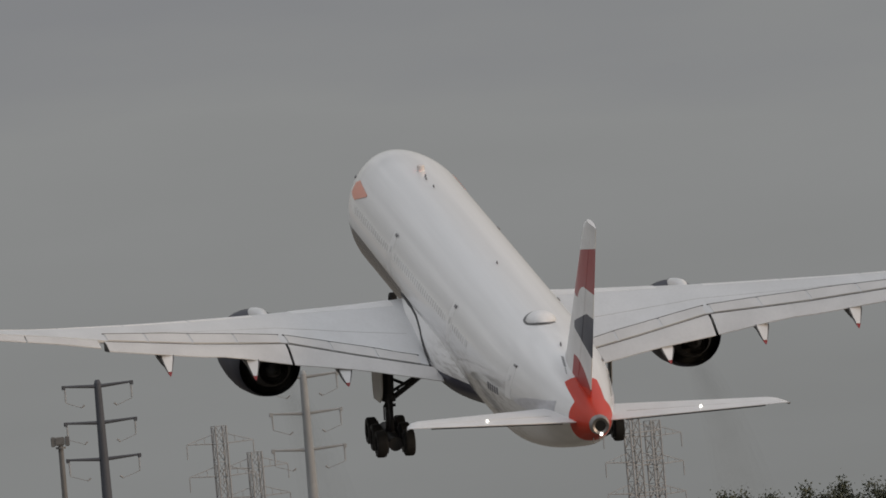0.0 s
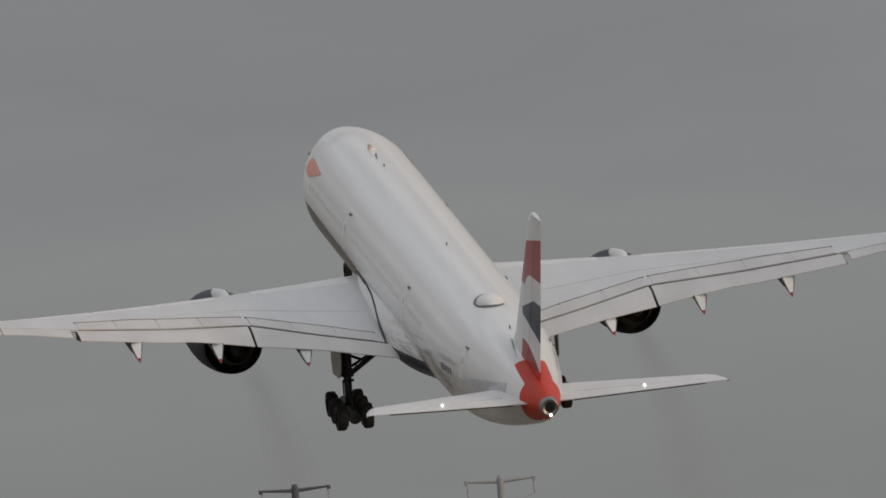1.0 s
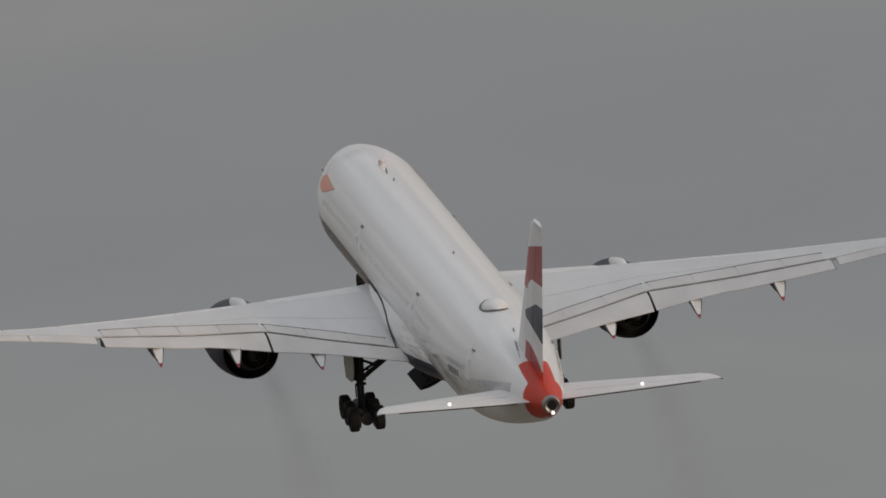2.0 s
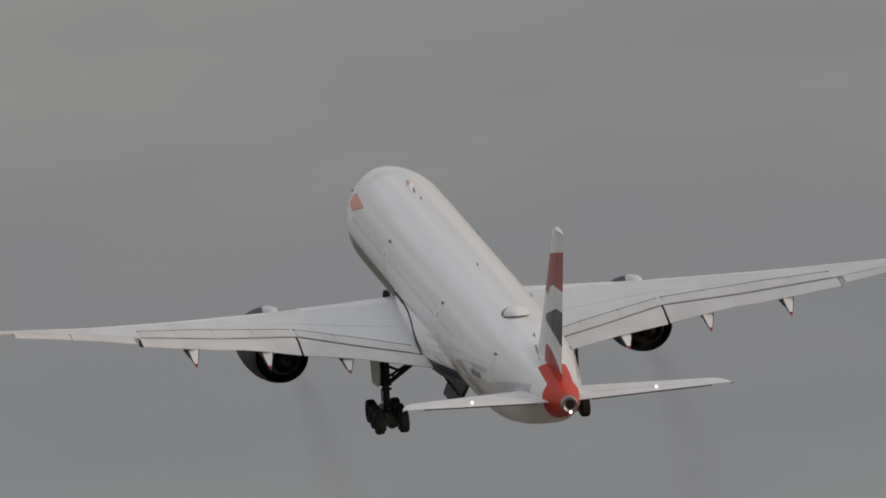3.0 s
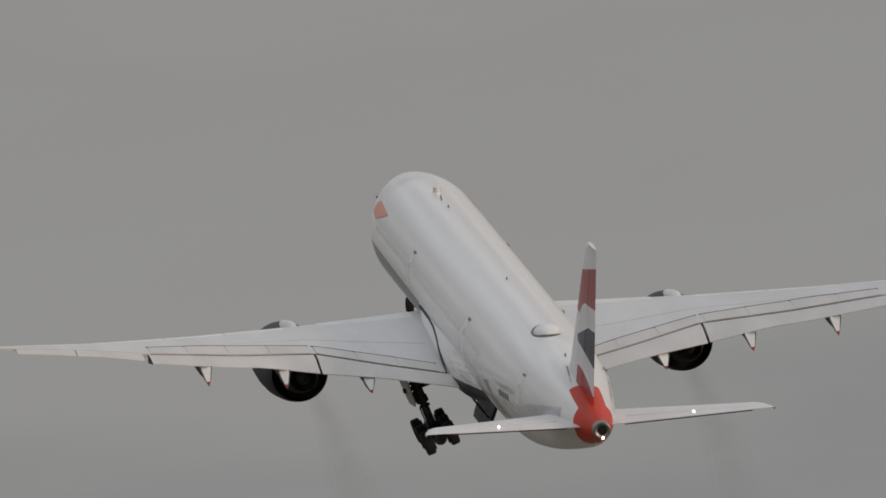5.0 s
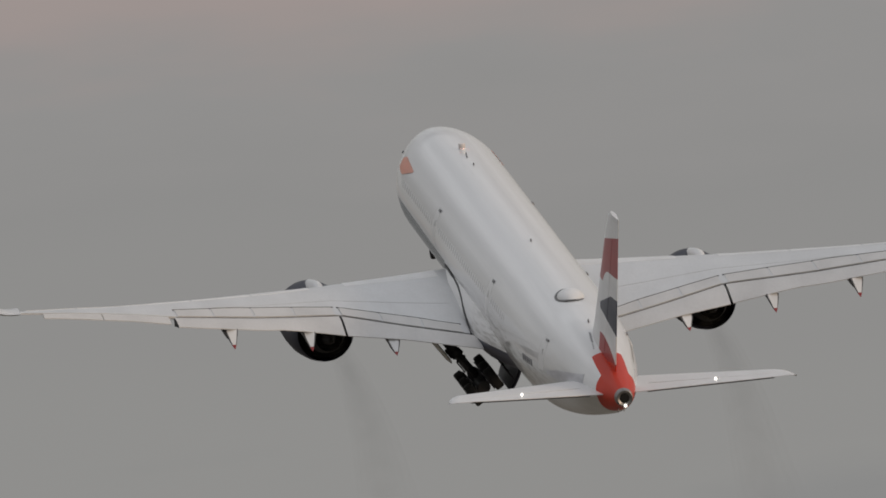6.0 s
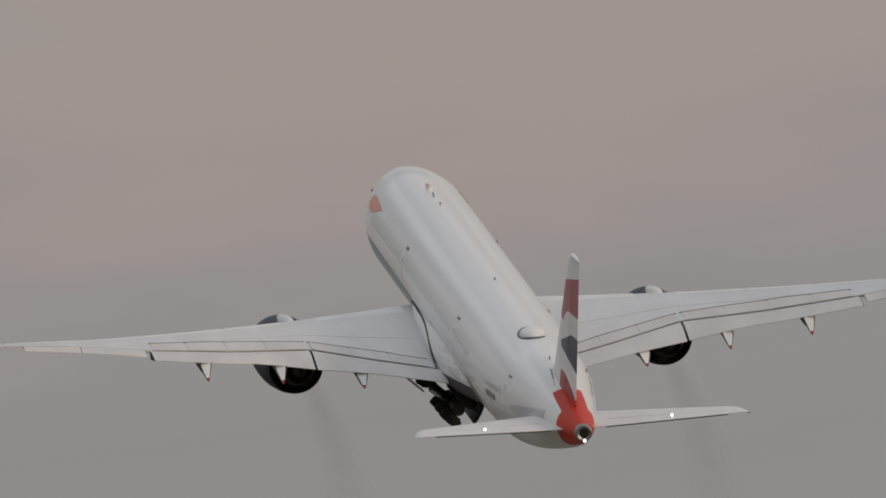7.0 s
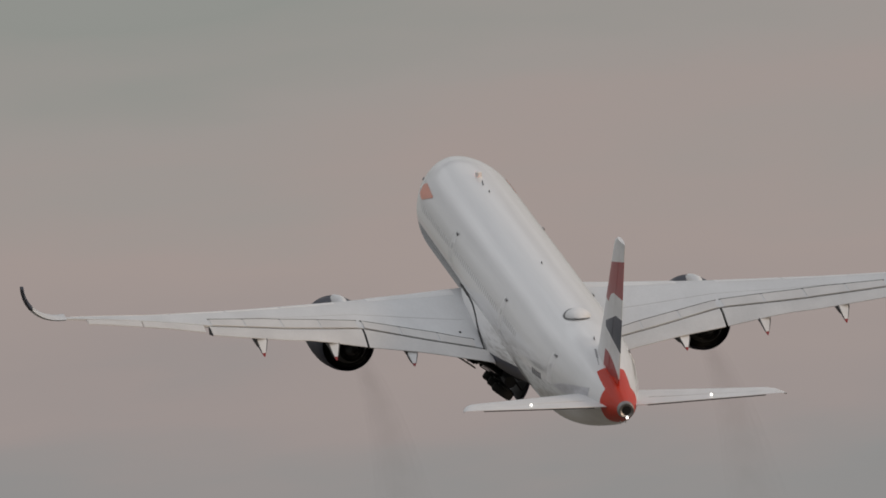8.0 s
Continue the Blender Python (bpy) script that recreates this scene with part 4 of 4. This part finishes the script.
    beam = tube((0, 1.75, 0), (0, -1.75, 0), 0.36, 0.36, 14)
    for y in (1.5, 0, -1.5):
        tube((-0.85, y, 0), (0.85, y, 0), 0.12, 0.12, 12, beam)
        for x in (-0.5, 0.5):
            tube((x - 0.12 if x > 0 else x + 0.12, y, 0), (x + (0.02 if x > 0 else -0.02), y, 0), 0.5, 0.5, 16, beam)
    tube((0.0, 0.3, 0.25), (0, -1.2, 0.22), 0.06, 0.06, 8, beam)
    bogie = part("bogie_beam", beam, steel, leg, at=tilt)
    first = None
    for y in (1.5, 0, -1.5):
        for x in (-0.72, 0.72):
            at = tilt @ pose(x, y, 0)
            if first is None:
                first = part("wheel", wheel(0.69, 0.52), rubber, leg, "black tyred wheel", at=at)
            else:
                again("wheel", first, leg, at)
    return leg


stays = {}
STAY = {1: pose(3.3, 0.8, -2.42), -1: pose(-3.3, 0.8, -2.42)}
GEAR = {1: pose(5.37, 0.6, -1.45), -1: pose(-5.37, 0.6, -1.45)}
legs = {side: make_main_gear(side) for side in (1, -1)}


def make_nose_gear():
    bm = tube((0, 0, 0.2), (0, 0, -1.4), 0.17, 0.16, 14)
    tube((0, 0, -1.3), (0, 0, -2.55), 0.10, 0.10, 12, bm)
    tube((-0.5, 0, -2.5), (0.5, 0, -2.5), 0.10, 0.10, 12, bm)
    tube((0, 0.1, -1.2), (0, 1.3, 0.1), 0.08, 0.08, 10, bm)
    leg = part("nose_gear_leg", bm, steel, airliner, "dark steel nose gear leg", at=NOSE_GEAR)
    first = None
    for x in (-0.42, 0.42):
        if first is None:
            first = part("wheel", wheel(0.52, 0.36), rubber, leg, "black tyred wheel", at=pose(x, 0, -2.5))
        else:
            again("wheel", first, leg, pose(x, 0, -2.5))
    return leg


NOSE_GEAR = pose(0, 30.5, -2.45)
nose_leg = make_nose_gear()


def fairing_bottom(x):
    c = (abs(x) / 3.42) ** (1 / 0.92)
    return -1.45 - 2.0 * (1 - c * c) ** 0.46


def make_gear_doors():
    """Curved doors that close flush with the belly and hang from a hinge near its middle line."""
    doors = {}
    wide = 1.75
    for side in (1, -1):
        rings = []
        for i in range(11):
            x = wide * i / 10
            z = fairing_bottom(0.7 + x) - fairing_bottom(0.7)
            cut = 0.9 * max(x / wide - 0.6, 0) ** 1.5
            rings.append([(side * x, y, z + h) for y, h in ((2.9 - cut * 3, 0.0), (2.9 - cut * 3, 0.07), (-2.3 + cut, 0.07), (-2.3 + cut, 0.0))])
        door = part("belly_gear_door", loft(rings), paint_navy, airliner, "dark blue belly gear door swung open", at=DOORS[side])
        lining = []
        for i in range(9):
            x = 0.12 + (wide - 0.3) * i / 8
            z = fairing_bottom(0.7 + x) - fairing_bottom(0.7)
            cut = 0.9 * max(x / wide - 0.6, 0) ** 1.5
            lining.append([(side * x, y, z + h) for y, h in ((2.7 - cut * 3, 0.066), (2.7 - cut * 3, 0.14), (-2.1 + cut, 0.14), (-2.1 + cut, 0.066))])
        part("door_lining", loft(lining), steel, door, "dark ribbed door lining")
        for y in (2.0, 0.3, -1.4):
            part("door_rod", tube((side * 1.1, y, 0.35), (side * 0.5, y, 0.95), 0.05, 0.05, 8), steel, door)
        doors[side] = door
    return doors


DOORS = {1: pose(0.7, 0.4, fairing_bottom(0.7) - 0.06), -1: pose(-0.7, 0.4, fairing_bottom(0.7) - 0.06)}
gear_doors = make_gear_doors()


# ---- exhaust haze: two rigid thin plumes that travel with the engines ----
def make_plume(x):
    plume = tagged(new("exhaust_plume"), "thin brownish exhaust haze trailing behind an engine", "smoke", "exhaust plumes")
    for shell in (0.25, 0.5, 0.75, 1.0):
        rings = []
        for i in range(25):
            u = i / 24
            y, r = -34.0 * u, (0.5 + 2.1 * u ** 0.9) * shell
            rings.append([(r * (1 + 0.06 * math.sin(3 * t + 4 * u + 5 * shell)) * math.cos(t) + 0.3 * math.sin(7 * u), y, 0.285 * y + r * math.sin(t)) for t in (2 * math.pi * k / 20 for k in range(20))])
        puff = part("haze_shell", loft(rings, caps=False), haze, plume)
        puff.visible_shadow = False
    return plume


plumes = [(x, make_plume(x)) for x in (-10.5, 10.5)]


# ---- ground and distance ----
def make_ground():
    bm = bmesh.new()
    rings = []
    for r in (2, 60, 400, 1500, 3000, 4600, 6500):
        rings.append([(r * math.cos(t), r * math.sin(t), -0.3 * (r > 100) + 0.3 * math.sin(3 * t + r)) for t in (2 * math.pi * k / 64 for k in range(64))])
    loft(rings, caps=False, bm=bm)
    bm.faces.new(bm.verts[:64])
    tagged(part("ground", bm, grass, None), "flat dry sandy airfield reaching the horizon", "ground", "", "structure")


make_ground()


def make_power_pole(x, y, height, turn, metal):
    pole = tagged(new("power_pole"), "grey steel power pole with three pairs of arms", "utility pole", "power poles")
    pole.matrix_basis = pose(x, y, 0, 0, 0, turn)
    part("shaft", tube((0, 0, -0.5), (0, 0, height), 1.05, 0.48, 16), metal, pole)
    part("cap", tube((0, 0, height), (0, 0, height + 0.5), 0.5, 0.3, 16), metal, pole)
    for k in range(3):
        z = height - 0.35 - 4.85 * k
        for s in (1, -1):
            reach = 4.6 + 0.12 * k
            arm = part("arm", tube((s * 0.3, 0, z), (s * reach, 0, z + 0.25), 0.27, 0.15, 10), metal, pole)
            part("arm_plate", box((s * reach - 0.25, -0.2, z - 0.15), (s * reach + 0.2, 0.2, z + 0.4), 0.04), metal, arm)
            bm = tube((s * (reach - 0.1), 0, z + 0.1), (s * (reach - 0.15), 0, z - 1.9), 0.05, 0.05, 8)
            for j in range(8):
                tube((s * (reach - 0.12), 0, z - 0.2 - 0.2 * j), (s * (reach - 0.12), 0, z - 0.28 - 0.2 * j), 0.13, 0.16, 8, bm)
            part("insulator", bm, insulator_clay, arm)
            bm = tube((s * (reach - 0.1), 0, z - 1.9), (s * 2.4, 0, z - 2.7), 0.045, 0.045, 6)
            tube((s * 2.4, 0, z - 2.7), (s * 2.0, 0, z - 2.35), 0.10, 0.12, 8, bm)
            part("jumper", bm, insulator_clay, arm)
    return pole


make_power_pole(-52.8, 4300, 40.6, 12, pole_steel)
make_power_pole(-25.8, 4330, 39.7, 8, hazed_pole_steel)


def make_lattice_tower(x, y, height, turn):
    tower = tagged(new("lattice_tower"), "galvanised lattice power tower far behind the runway, paled with painted haze", "transmission tower", "lattice towers")
    tower.matrix_basis = pose(x, y, 0, 0, 0, turn)
    def half(z):
        return 3.4 - (3.4 - 0.85) * min(z / (height * 0.62), 1)
    for sx, sy in ((1, 1), (1, -1), (-1, 1), (-1, -1)):
        knee = height * 0.62
        rings = []
        for z, r in ((-0.3, 0.16), (knee, 0.14), (height, 0.12)):
            rings.append([(sx * half(max(z, 0)) + r * math.cos(t), sy * half(max(z, 0)) + r * math.sin(t), z) for t in (math.pi * k / 4 for k in range(8))])
        bm = loft(rings)
        part("leg", bm, hazed_lattice_steel, tower)
    levels = [height * i / 14 for i in range(15)]
    for i, (a, b) in enumerate(zip(levels, levels[1:])):
        for k in range(4):
            c, s = ((1, 0), (0, 1), (-1, 0), (0, -1))[k]
            bm = bmesh.new()
            p = lambda u, z: (c * half(z) - s * half(z) * u, s * half(z) + c * half(z) * u, z)
            tube(p(-1, a), p(1, b), 0.055, 0.055, 5, bm)
            tube(p(1, a), p(-1, b), 0.055, 0.055, 5, bm)
            tube(p(-1, b), p(1, b), 0.055, 0.055, 5, bm)
            part("bracing", bm, hazed_lattice_steel, tower)
    for z in (height * 0.66, height * 0.80, height * 0.93):
        for s in (1, -1):
            reach = 5.2
            bm = tube((s * half(z), 0.6, z), (s * reach, 0, z + 0.2), 0.09, 0.07, 6)
            tube((s * half(z), -0.6, z), (s * reach, 0, z + 0.2), 0.09, 0.07, 6, bm)
            tube((s * half(z), 0, z + 1.5), (s * reach, 0, z + 0.2), 0.06, 0.06, 6, bm)
            for f in (0.35, 0.65):
                tube((s * (half(z) + (reach - half(z)) * f), 0, z), (s * (half(z) + (reach - half(z)) * f), 0, z + 1.5 * (1 - f)), 0.045, 0.045, 5, bm)
            arm = part("crossarm", bm, hazed_lattice_steel, tower)
            part("insulator", tube((s * reach, 0, z + 0.1), (s * reach, 0, z - 2.0), 0.08, 0.08, 8), hazed_lattice_steel, arm)


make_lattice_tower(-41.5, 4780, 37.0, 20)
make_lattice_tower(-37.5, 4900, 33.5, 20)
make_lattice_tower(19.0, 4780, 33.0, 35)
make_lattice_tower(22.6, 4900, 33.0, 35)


def make_mast(x, y, height):
    mast = tagged(new("floodlight_mast"), "grey floodlight mast with a boxy lamp head", "light mast")
    mast.matrix_basis = pose(x, y, 0)
    part("shaft", tube((0, 0, -0.3), (0, 0, height), 0.42, 0.26, 14), mast_grey, mast)
    head = part("lamp_head", box((-0.55, -0.4, height - 0.1), (0.45, 0.4, height + 0.75), 0.08), mast_grey, mast)
    for s in (-1, 1):
        part("lamp_box", box((s * 0.72 - 0.22, -0.35, height - 0.2), (s * 0.72 + 0.22, 0.35, height + 0.8), 0.06), mast_grey, head)
    part("platform", tube((0, 0, height - 0.45), (0, 0, height - 0.25), 0.5, 0.5, 14), mast_grey, mast)


mast_grey = material("mast_galvanised_steel", (0.165, 0.165, 0.165), 0.65, 0.0, 0.2, 2.0, 3.0)
make_mast(-44.8, 3300, 26.0)


def make_tree(x, y, height, spread, seed):
    rng = random.Random(seed)
    tree = tagged(new("tree"), "dull green broadleaf tree at the airfield edge", "tree", "trees behind the runway")
    tree.matrix_basis = pose(x, y, 0)
    bm = tube((0, 0, -0.3), (0.2, 0, height * 0.45), 0.36, 0.24, 10)
    tube((0.2, 0, height * 0.45), (0.1, 0.1, height * 0.85), 0.24, 0.07, 8, bm)
    tips = []
    for i in range(9):
        a = i * 2.4 + rng.random()
        z0 = height * rng.uniform(0.25, 0.6)
        tip = Vector((math.cos(a) * spread * rng.uniform(0.5, 0.9), math.sin(a) * spread * rng.uniform(0.5, 0.9), z0 + height * rng.uniform(0.12, 0.3)))
        tube((0.15, 0, z0), tip, 0.13, 0.03, 6, bm)
        tips.append(tip)
    part("trunk", bm, bark, tree)
    tips += [Vector((rng.gauss(0, spread * 0.3), rng.gauss(0, spread * 0.3), height * rng.uniform(0.6, 0.93))) for _ in range(9)]
    verts, faces = [], []
    for tip in tips:
        for _ in range(260):
            c = tip + Vector((rng.gauss(0, spread * 0.17), rng.gauss(0, spread * 0.17), rng.gauss(0, height * 0.04)))
            u = Vector((rng.gauss(0, 1), rng.gauss(0, 1), rng.gauss(0, 1))).normalized()
            v = u.cross(Vector((rng.gauss(0, 1), rng.gauss(0, 1), rng.gauss(0, 1)))).normalized()
            s = rng.uniform(0.12, 0.26)
            k = len(verts)
            verts += [c + u * s, c + v * s * 0.6, c - u * s, c - v * s * 0.6]
            faces.append((k, k + 1, k + 2, k + 3))
    mesh = bpy.data.meshes.new("crown")
    mesh.from_pydata(verts, [], faces)
    mesh.materials.append(leaf)
    crown = new("crown", mesh)
    crown.parent = tree


tree_rng = random.Random(4)
for i in range(16):
    x = 8.0 + i * 3.0 + tree_rng.uniform(-0.8, 0.8)
    make_tree(x, 4000 + tree_rng.uniform(-25, 25), 17.2 + 0.09 * i + tree_rng.uniform(-0.8, 0.7), tree_rng.uniform(2.6, 3.6), i)


# ---- what moves ----
def motions():
    path = [
        (0.0, pose(0.000, 1645.19, 18.737, 12.471, 0.880, 8.657)),
        (0.1, pose(-1.201, 1654.10, 19.558, 12.614, 0.709, 8.701)),
        (0.2, pose(-2.413, 1663.01, 20.392, 12.756, 0.537, 8.756)),
        (0.3, pose(-3.635, 1671.91, 21.238, 12.897, 0.366, 8.815)),
        (0.4, pose(-4.867, 1680.82, 22.097, 13.036, 0.195, 8.888)),
        (0.5, pose(-6.110, 1689.72, 22.969, 13.172, 0.025, 8.954)),
        (0.6, pose(-7.361, 1698.03, 23.847, 13.272, -0.157, 8.988)),
        (0.7, pose(-8.621, 1706.33, 24.736, 13.367, -0.338, 9.018)),
        (0.8, pose(-9.890, 1714.63, 25.638, 13.462, -0.519, 9.017)),
        (0.9, pose(-11.168, 1722.93, 26.553, 13.559, -0.700, 9.018)),
        (1.0, pose(-12.456, 1731.23, 27.480, 13.654, -0.881, 9.011)),
        (1.1, pose(-13.752, 1739.36, 28.418, 13.657, -0.960, 9.044)),
        (1.2, pose(-15.056, 1747.49, 29.368, 13.662, -1.039, 9.076)),
        (1.3, pose(-16.370, 1755.62, 30.331, 13.665, -1.118, 9.107)),
        (1.4, pose(-17.692, 1763.74, 31.306, 13.666, -1.197, 9.141)),
        (1.5, pose(-19.024, 1771.87, 32.294, 13.675, -1.277, 9.174)),
        (1.6, pose(-20.367, 1780.27, 33.300, 13.653, -1.272, 9.202)),
        (1.7, pose(-21.720, 1788.68, 34.319, 13.630, -1.267, 9.231)),
        (1.8, pose(-23.081, 1797.09, 35.351, 13.617, -1.264, 9.261)),
        (1.9, pose(-24.452, 1805.49, 36.397, 13.602, -1.260, 9.295)),
        (2.0, pose(-25.832, 1813.89, 37.456, 13.587, -1.256, 9.330)),
        (2.1, pose(-27.232, 1823.08, 38.544, 13.494, -1.153, 9.407)),
        (2.2, pose(-28.643, 1832.27, 39.646, 13.400, -1.050, 9.479)),
        (3.3, pose(-44.575, 1923.06, 52.476, 13.304, 0.154, 10.081)),
        (3.4, pose(-46.074, 1931.30, 53.726, 13.299, 0.263, 10.133)),
        (3.5, pose(-47.581, 1939.54, 54.991, 13.301, 0.371, 10.186)),
        (3.6, pose(-49.100, 1947.92, 56.274, 13.325, 0.457, 10.216)),
        (3.7, pose(-50.627, 1956.30, 57.571, 13.346, 0.544, 10.247)),
        (3.8, pose(-52.163, 1964.68, 58.884, 13.368, 0.630, 10.280)),
        (3.9, pose(-53.707, 1973.06, 60.211, 13.388, 0.717, 10.316)),
        (4.0, pose(-55.259, 1981.43, 61.552, 13.408, 0.804, 10.352)),
        (4.1, pose(-56.666, 1984.43, 62.747, 13.547, 0.705, 10.295)),
        (4.2, pose(-58.074, 1987.43, 63.951, 13.690, 0.605, 10.234)),
        (5.3, pose(-63.872, 1752.64, 67.881, 14.491, -0.020, 10.604)),
        (5.4, pose(-65.338, 1761.56, 69.259, 14.624, -0.053, 10.592)),
        (5.5, pose(-66.813, 1770.48, 70.652, 14.756, -0.085, 10.580)),
        (5.6, pose(-68.227, 1777.60, 71.990, 14.862, -0.091, 10.609)),
        (5.7, pose(-69.649, 1784.72, 73.343, 14.968, -0.098, 10.638)),
        (5.8, pose(-71.076, 1791.83, 74.709, 15.074, -0.104, 10.667)),
        (5.9, pose(-72.510, 1798.95, 76.089, 15.181, -0.110, 10.695)),
        (6.0, pose(-73.951, 1806.06, 77.482, 15.286, -0.116, 10.720)),
        (6.1, pose(-75.374, 1812.59, 78.865, 15.356, -0.128, 10.755)),
        (6.2, pose(-76.802, 1819.11, 80.262, 15.427, -0.140, 10.787)),
        (6.3, pose(-78.236, 1825.63, 81.671, 15.504, -0.153, 10.815)),
        (6.4, pose(-79.675, 1832.16, 83.094, 15.583, -0.166, 10.843)),
        (6.5, pose(-81.120, 1838.67, 84.530, 15.663, -0.179, 10.865)),
        (6.6, pose(-82.569, 1845.14, 85.977, 15.718, -0.108, 10.904)),
        (6.7, pose(-84.023, 1851.60, 87.437, 15.769, -0.036, 10.939)),
        (6.8, pose(-85.482, 1858.07, 88.911, 15.822, 0.035, 10.973)),
        (6.9, pose(-86.946, 1864.52, 90.398, 15.871, 0.107, 11.014)),
        (7.0, pose(-88.416, 1870.98, 91.899, 15.915, 0.180, 11.062)),
        (7.1, pose(-89.917, 1878.00, 93.440, 15.954, 0.286, 11.118)),
        (7.2, pose(-91.424, 1885.01, 94.996, 15.988, 0.393, 11.185)),
        (7.3, pose(-92.936, 1892.02, 96.566, 16.019, 0.500, 11.251)),
        (7.5, pose(-95.979, 1906.04, 99.750, 16.076, 0.716, 11.381)),
        (8.0, pose(-103.671, 1940.77, 107.951, 16.114, 1.171, 11.678)),
    ]
    walk(airliner, path)
    for x, plume in plumes:
        walk(plume, [(t, m @ pose(x, 3.2, -2.45)) for t, m in path])
    for side, leg in legs.items():
        walk(leg, [(t, GEAR[side] @ pose(0, 0, 0, 0, side * a, 0)) for t, a in
                   ((0, 0), (3.7, 0), (4.2, 6), (5.3, 25), (5.5, 29), (6.0, 36), (6.5, 42), (7.0, 47), (7.5, 51), (8.0, 54))])
    for side, stay in stays.items():
        walk(stay, [(t, STAY[side] @ pose(0, 0, 0, 0, side * a, 0)) for t, a in
                    ((0, 0), (3.7, 0), (4.2, -6), (5.3, -25), (6.0, -38), (7.0, -50), (8.0, -55))])
    for side, door in gear_doors.items():
        walk(door, [(t, DOORS[side] @ pose(0, 0, 0, 0, side * a, 0)) for t, a in
                    ((0, 0), (1.3, 0), (1.6, 18), (1.8, 32), (2.0, 41), (2.2, 48), (2.8, 70), (3.3, 80), (3.6, 82), (8.0, 82))])
    # the beacon's drum: one turn from flash to flash, quick as its slot swings past
    flashes = [-1.2, 0.2, 1.6, 3.7, 5.8, 7.2, 8.6]
    rows = []
    for i in range(81):
        t = i / 10
        k = max(j for j, f in enumerate(flashes) if f <= t + 1e-6)
        since, gap = t - flashes[k], flashes[k + 1] - flashes[k]
        rows.append((t, BEACON_AT @ pose(0, 0, 0, 0, 0, -10 + float(np.interp(since, (0, 0.1, gap - 0.1, gap), (0, 85, 275, 360))))))
    walk(beacon_shroud, rows)
    walk(nose_leg, [(t, NOSE_GEAR @ pose(0, 0, 0, a, 0, 0)) for t, a in ((0, 0), (4.1, 0), (4.3, 3), (5.3, 26), (5.5, 30), (5.7, 34), (6.0, 39), (6.3, 50), (6.6, 64), (7.0, 90), (8.0, 100))])


motions()
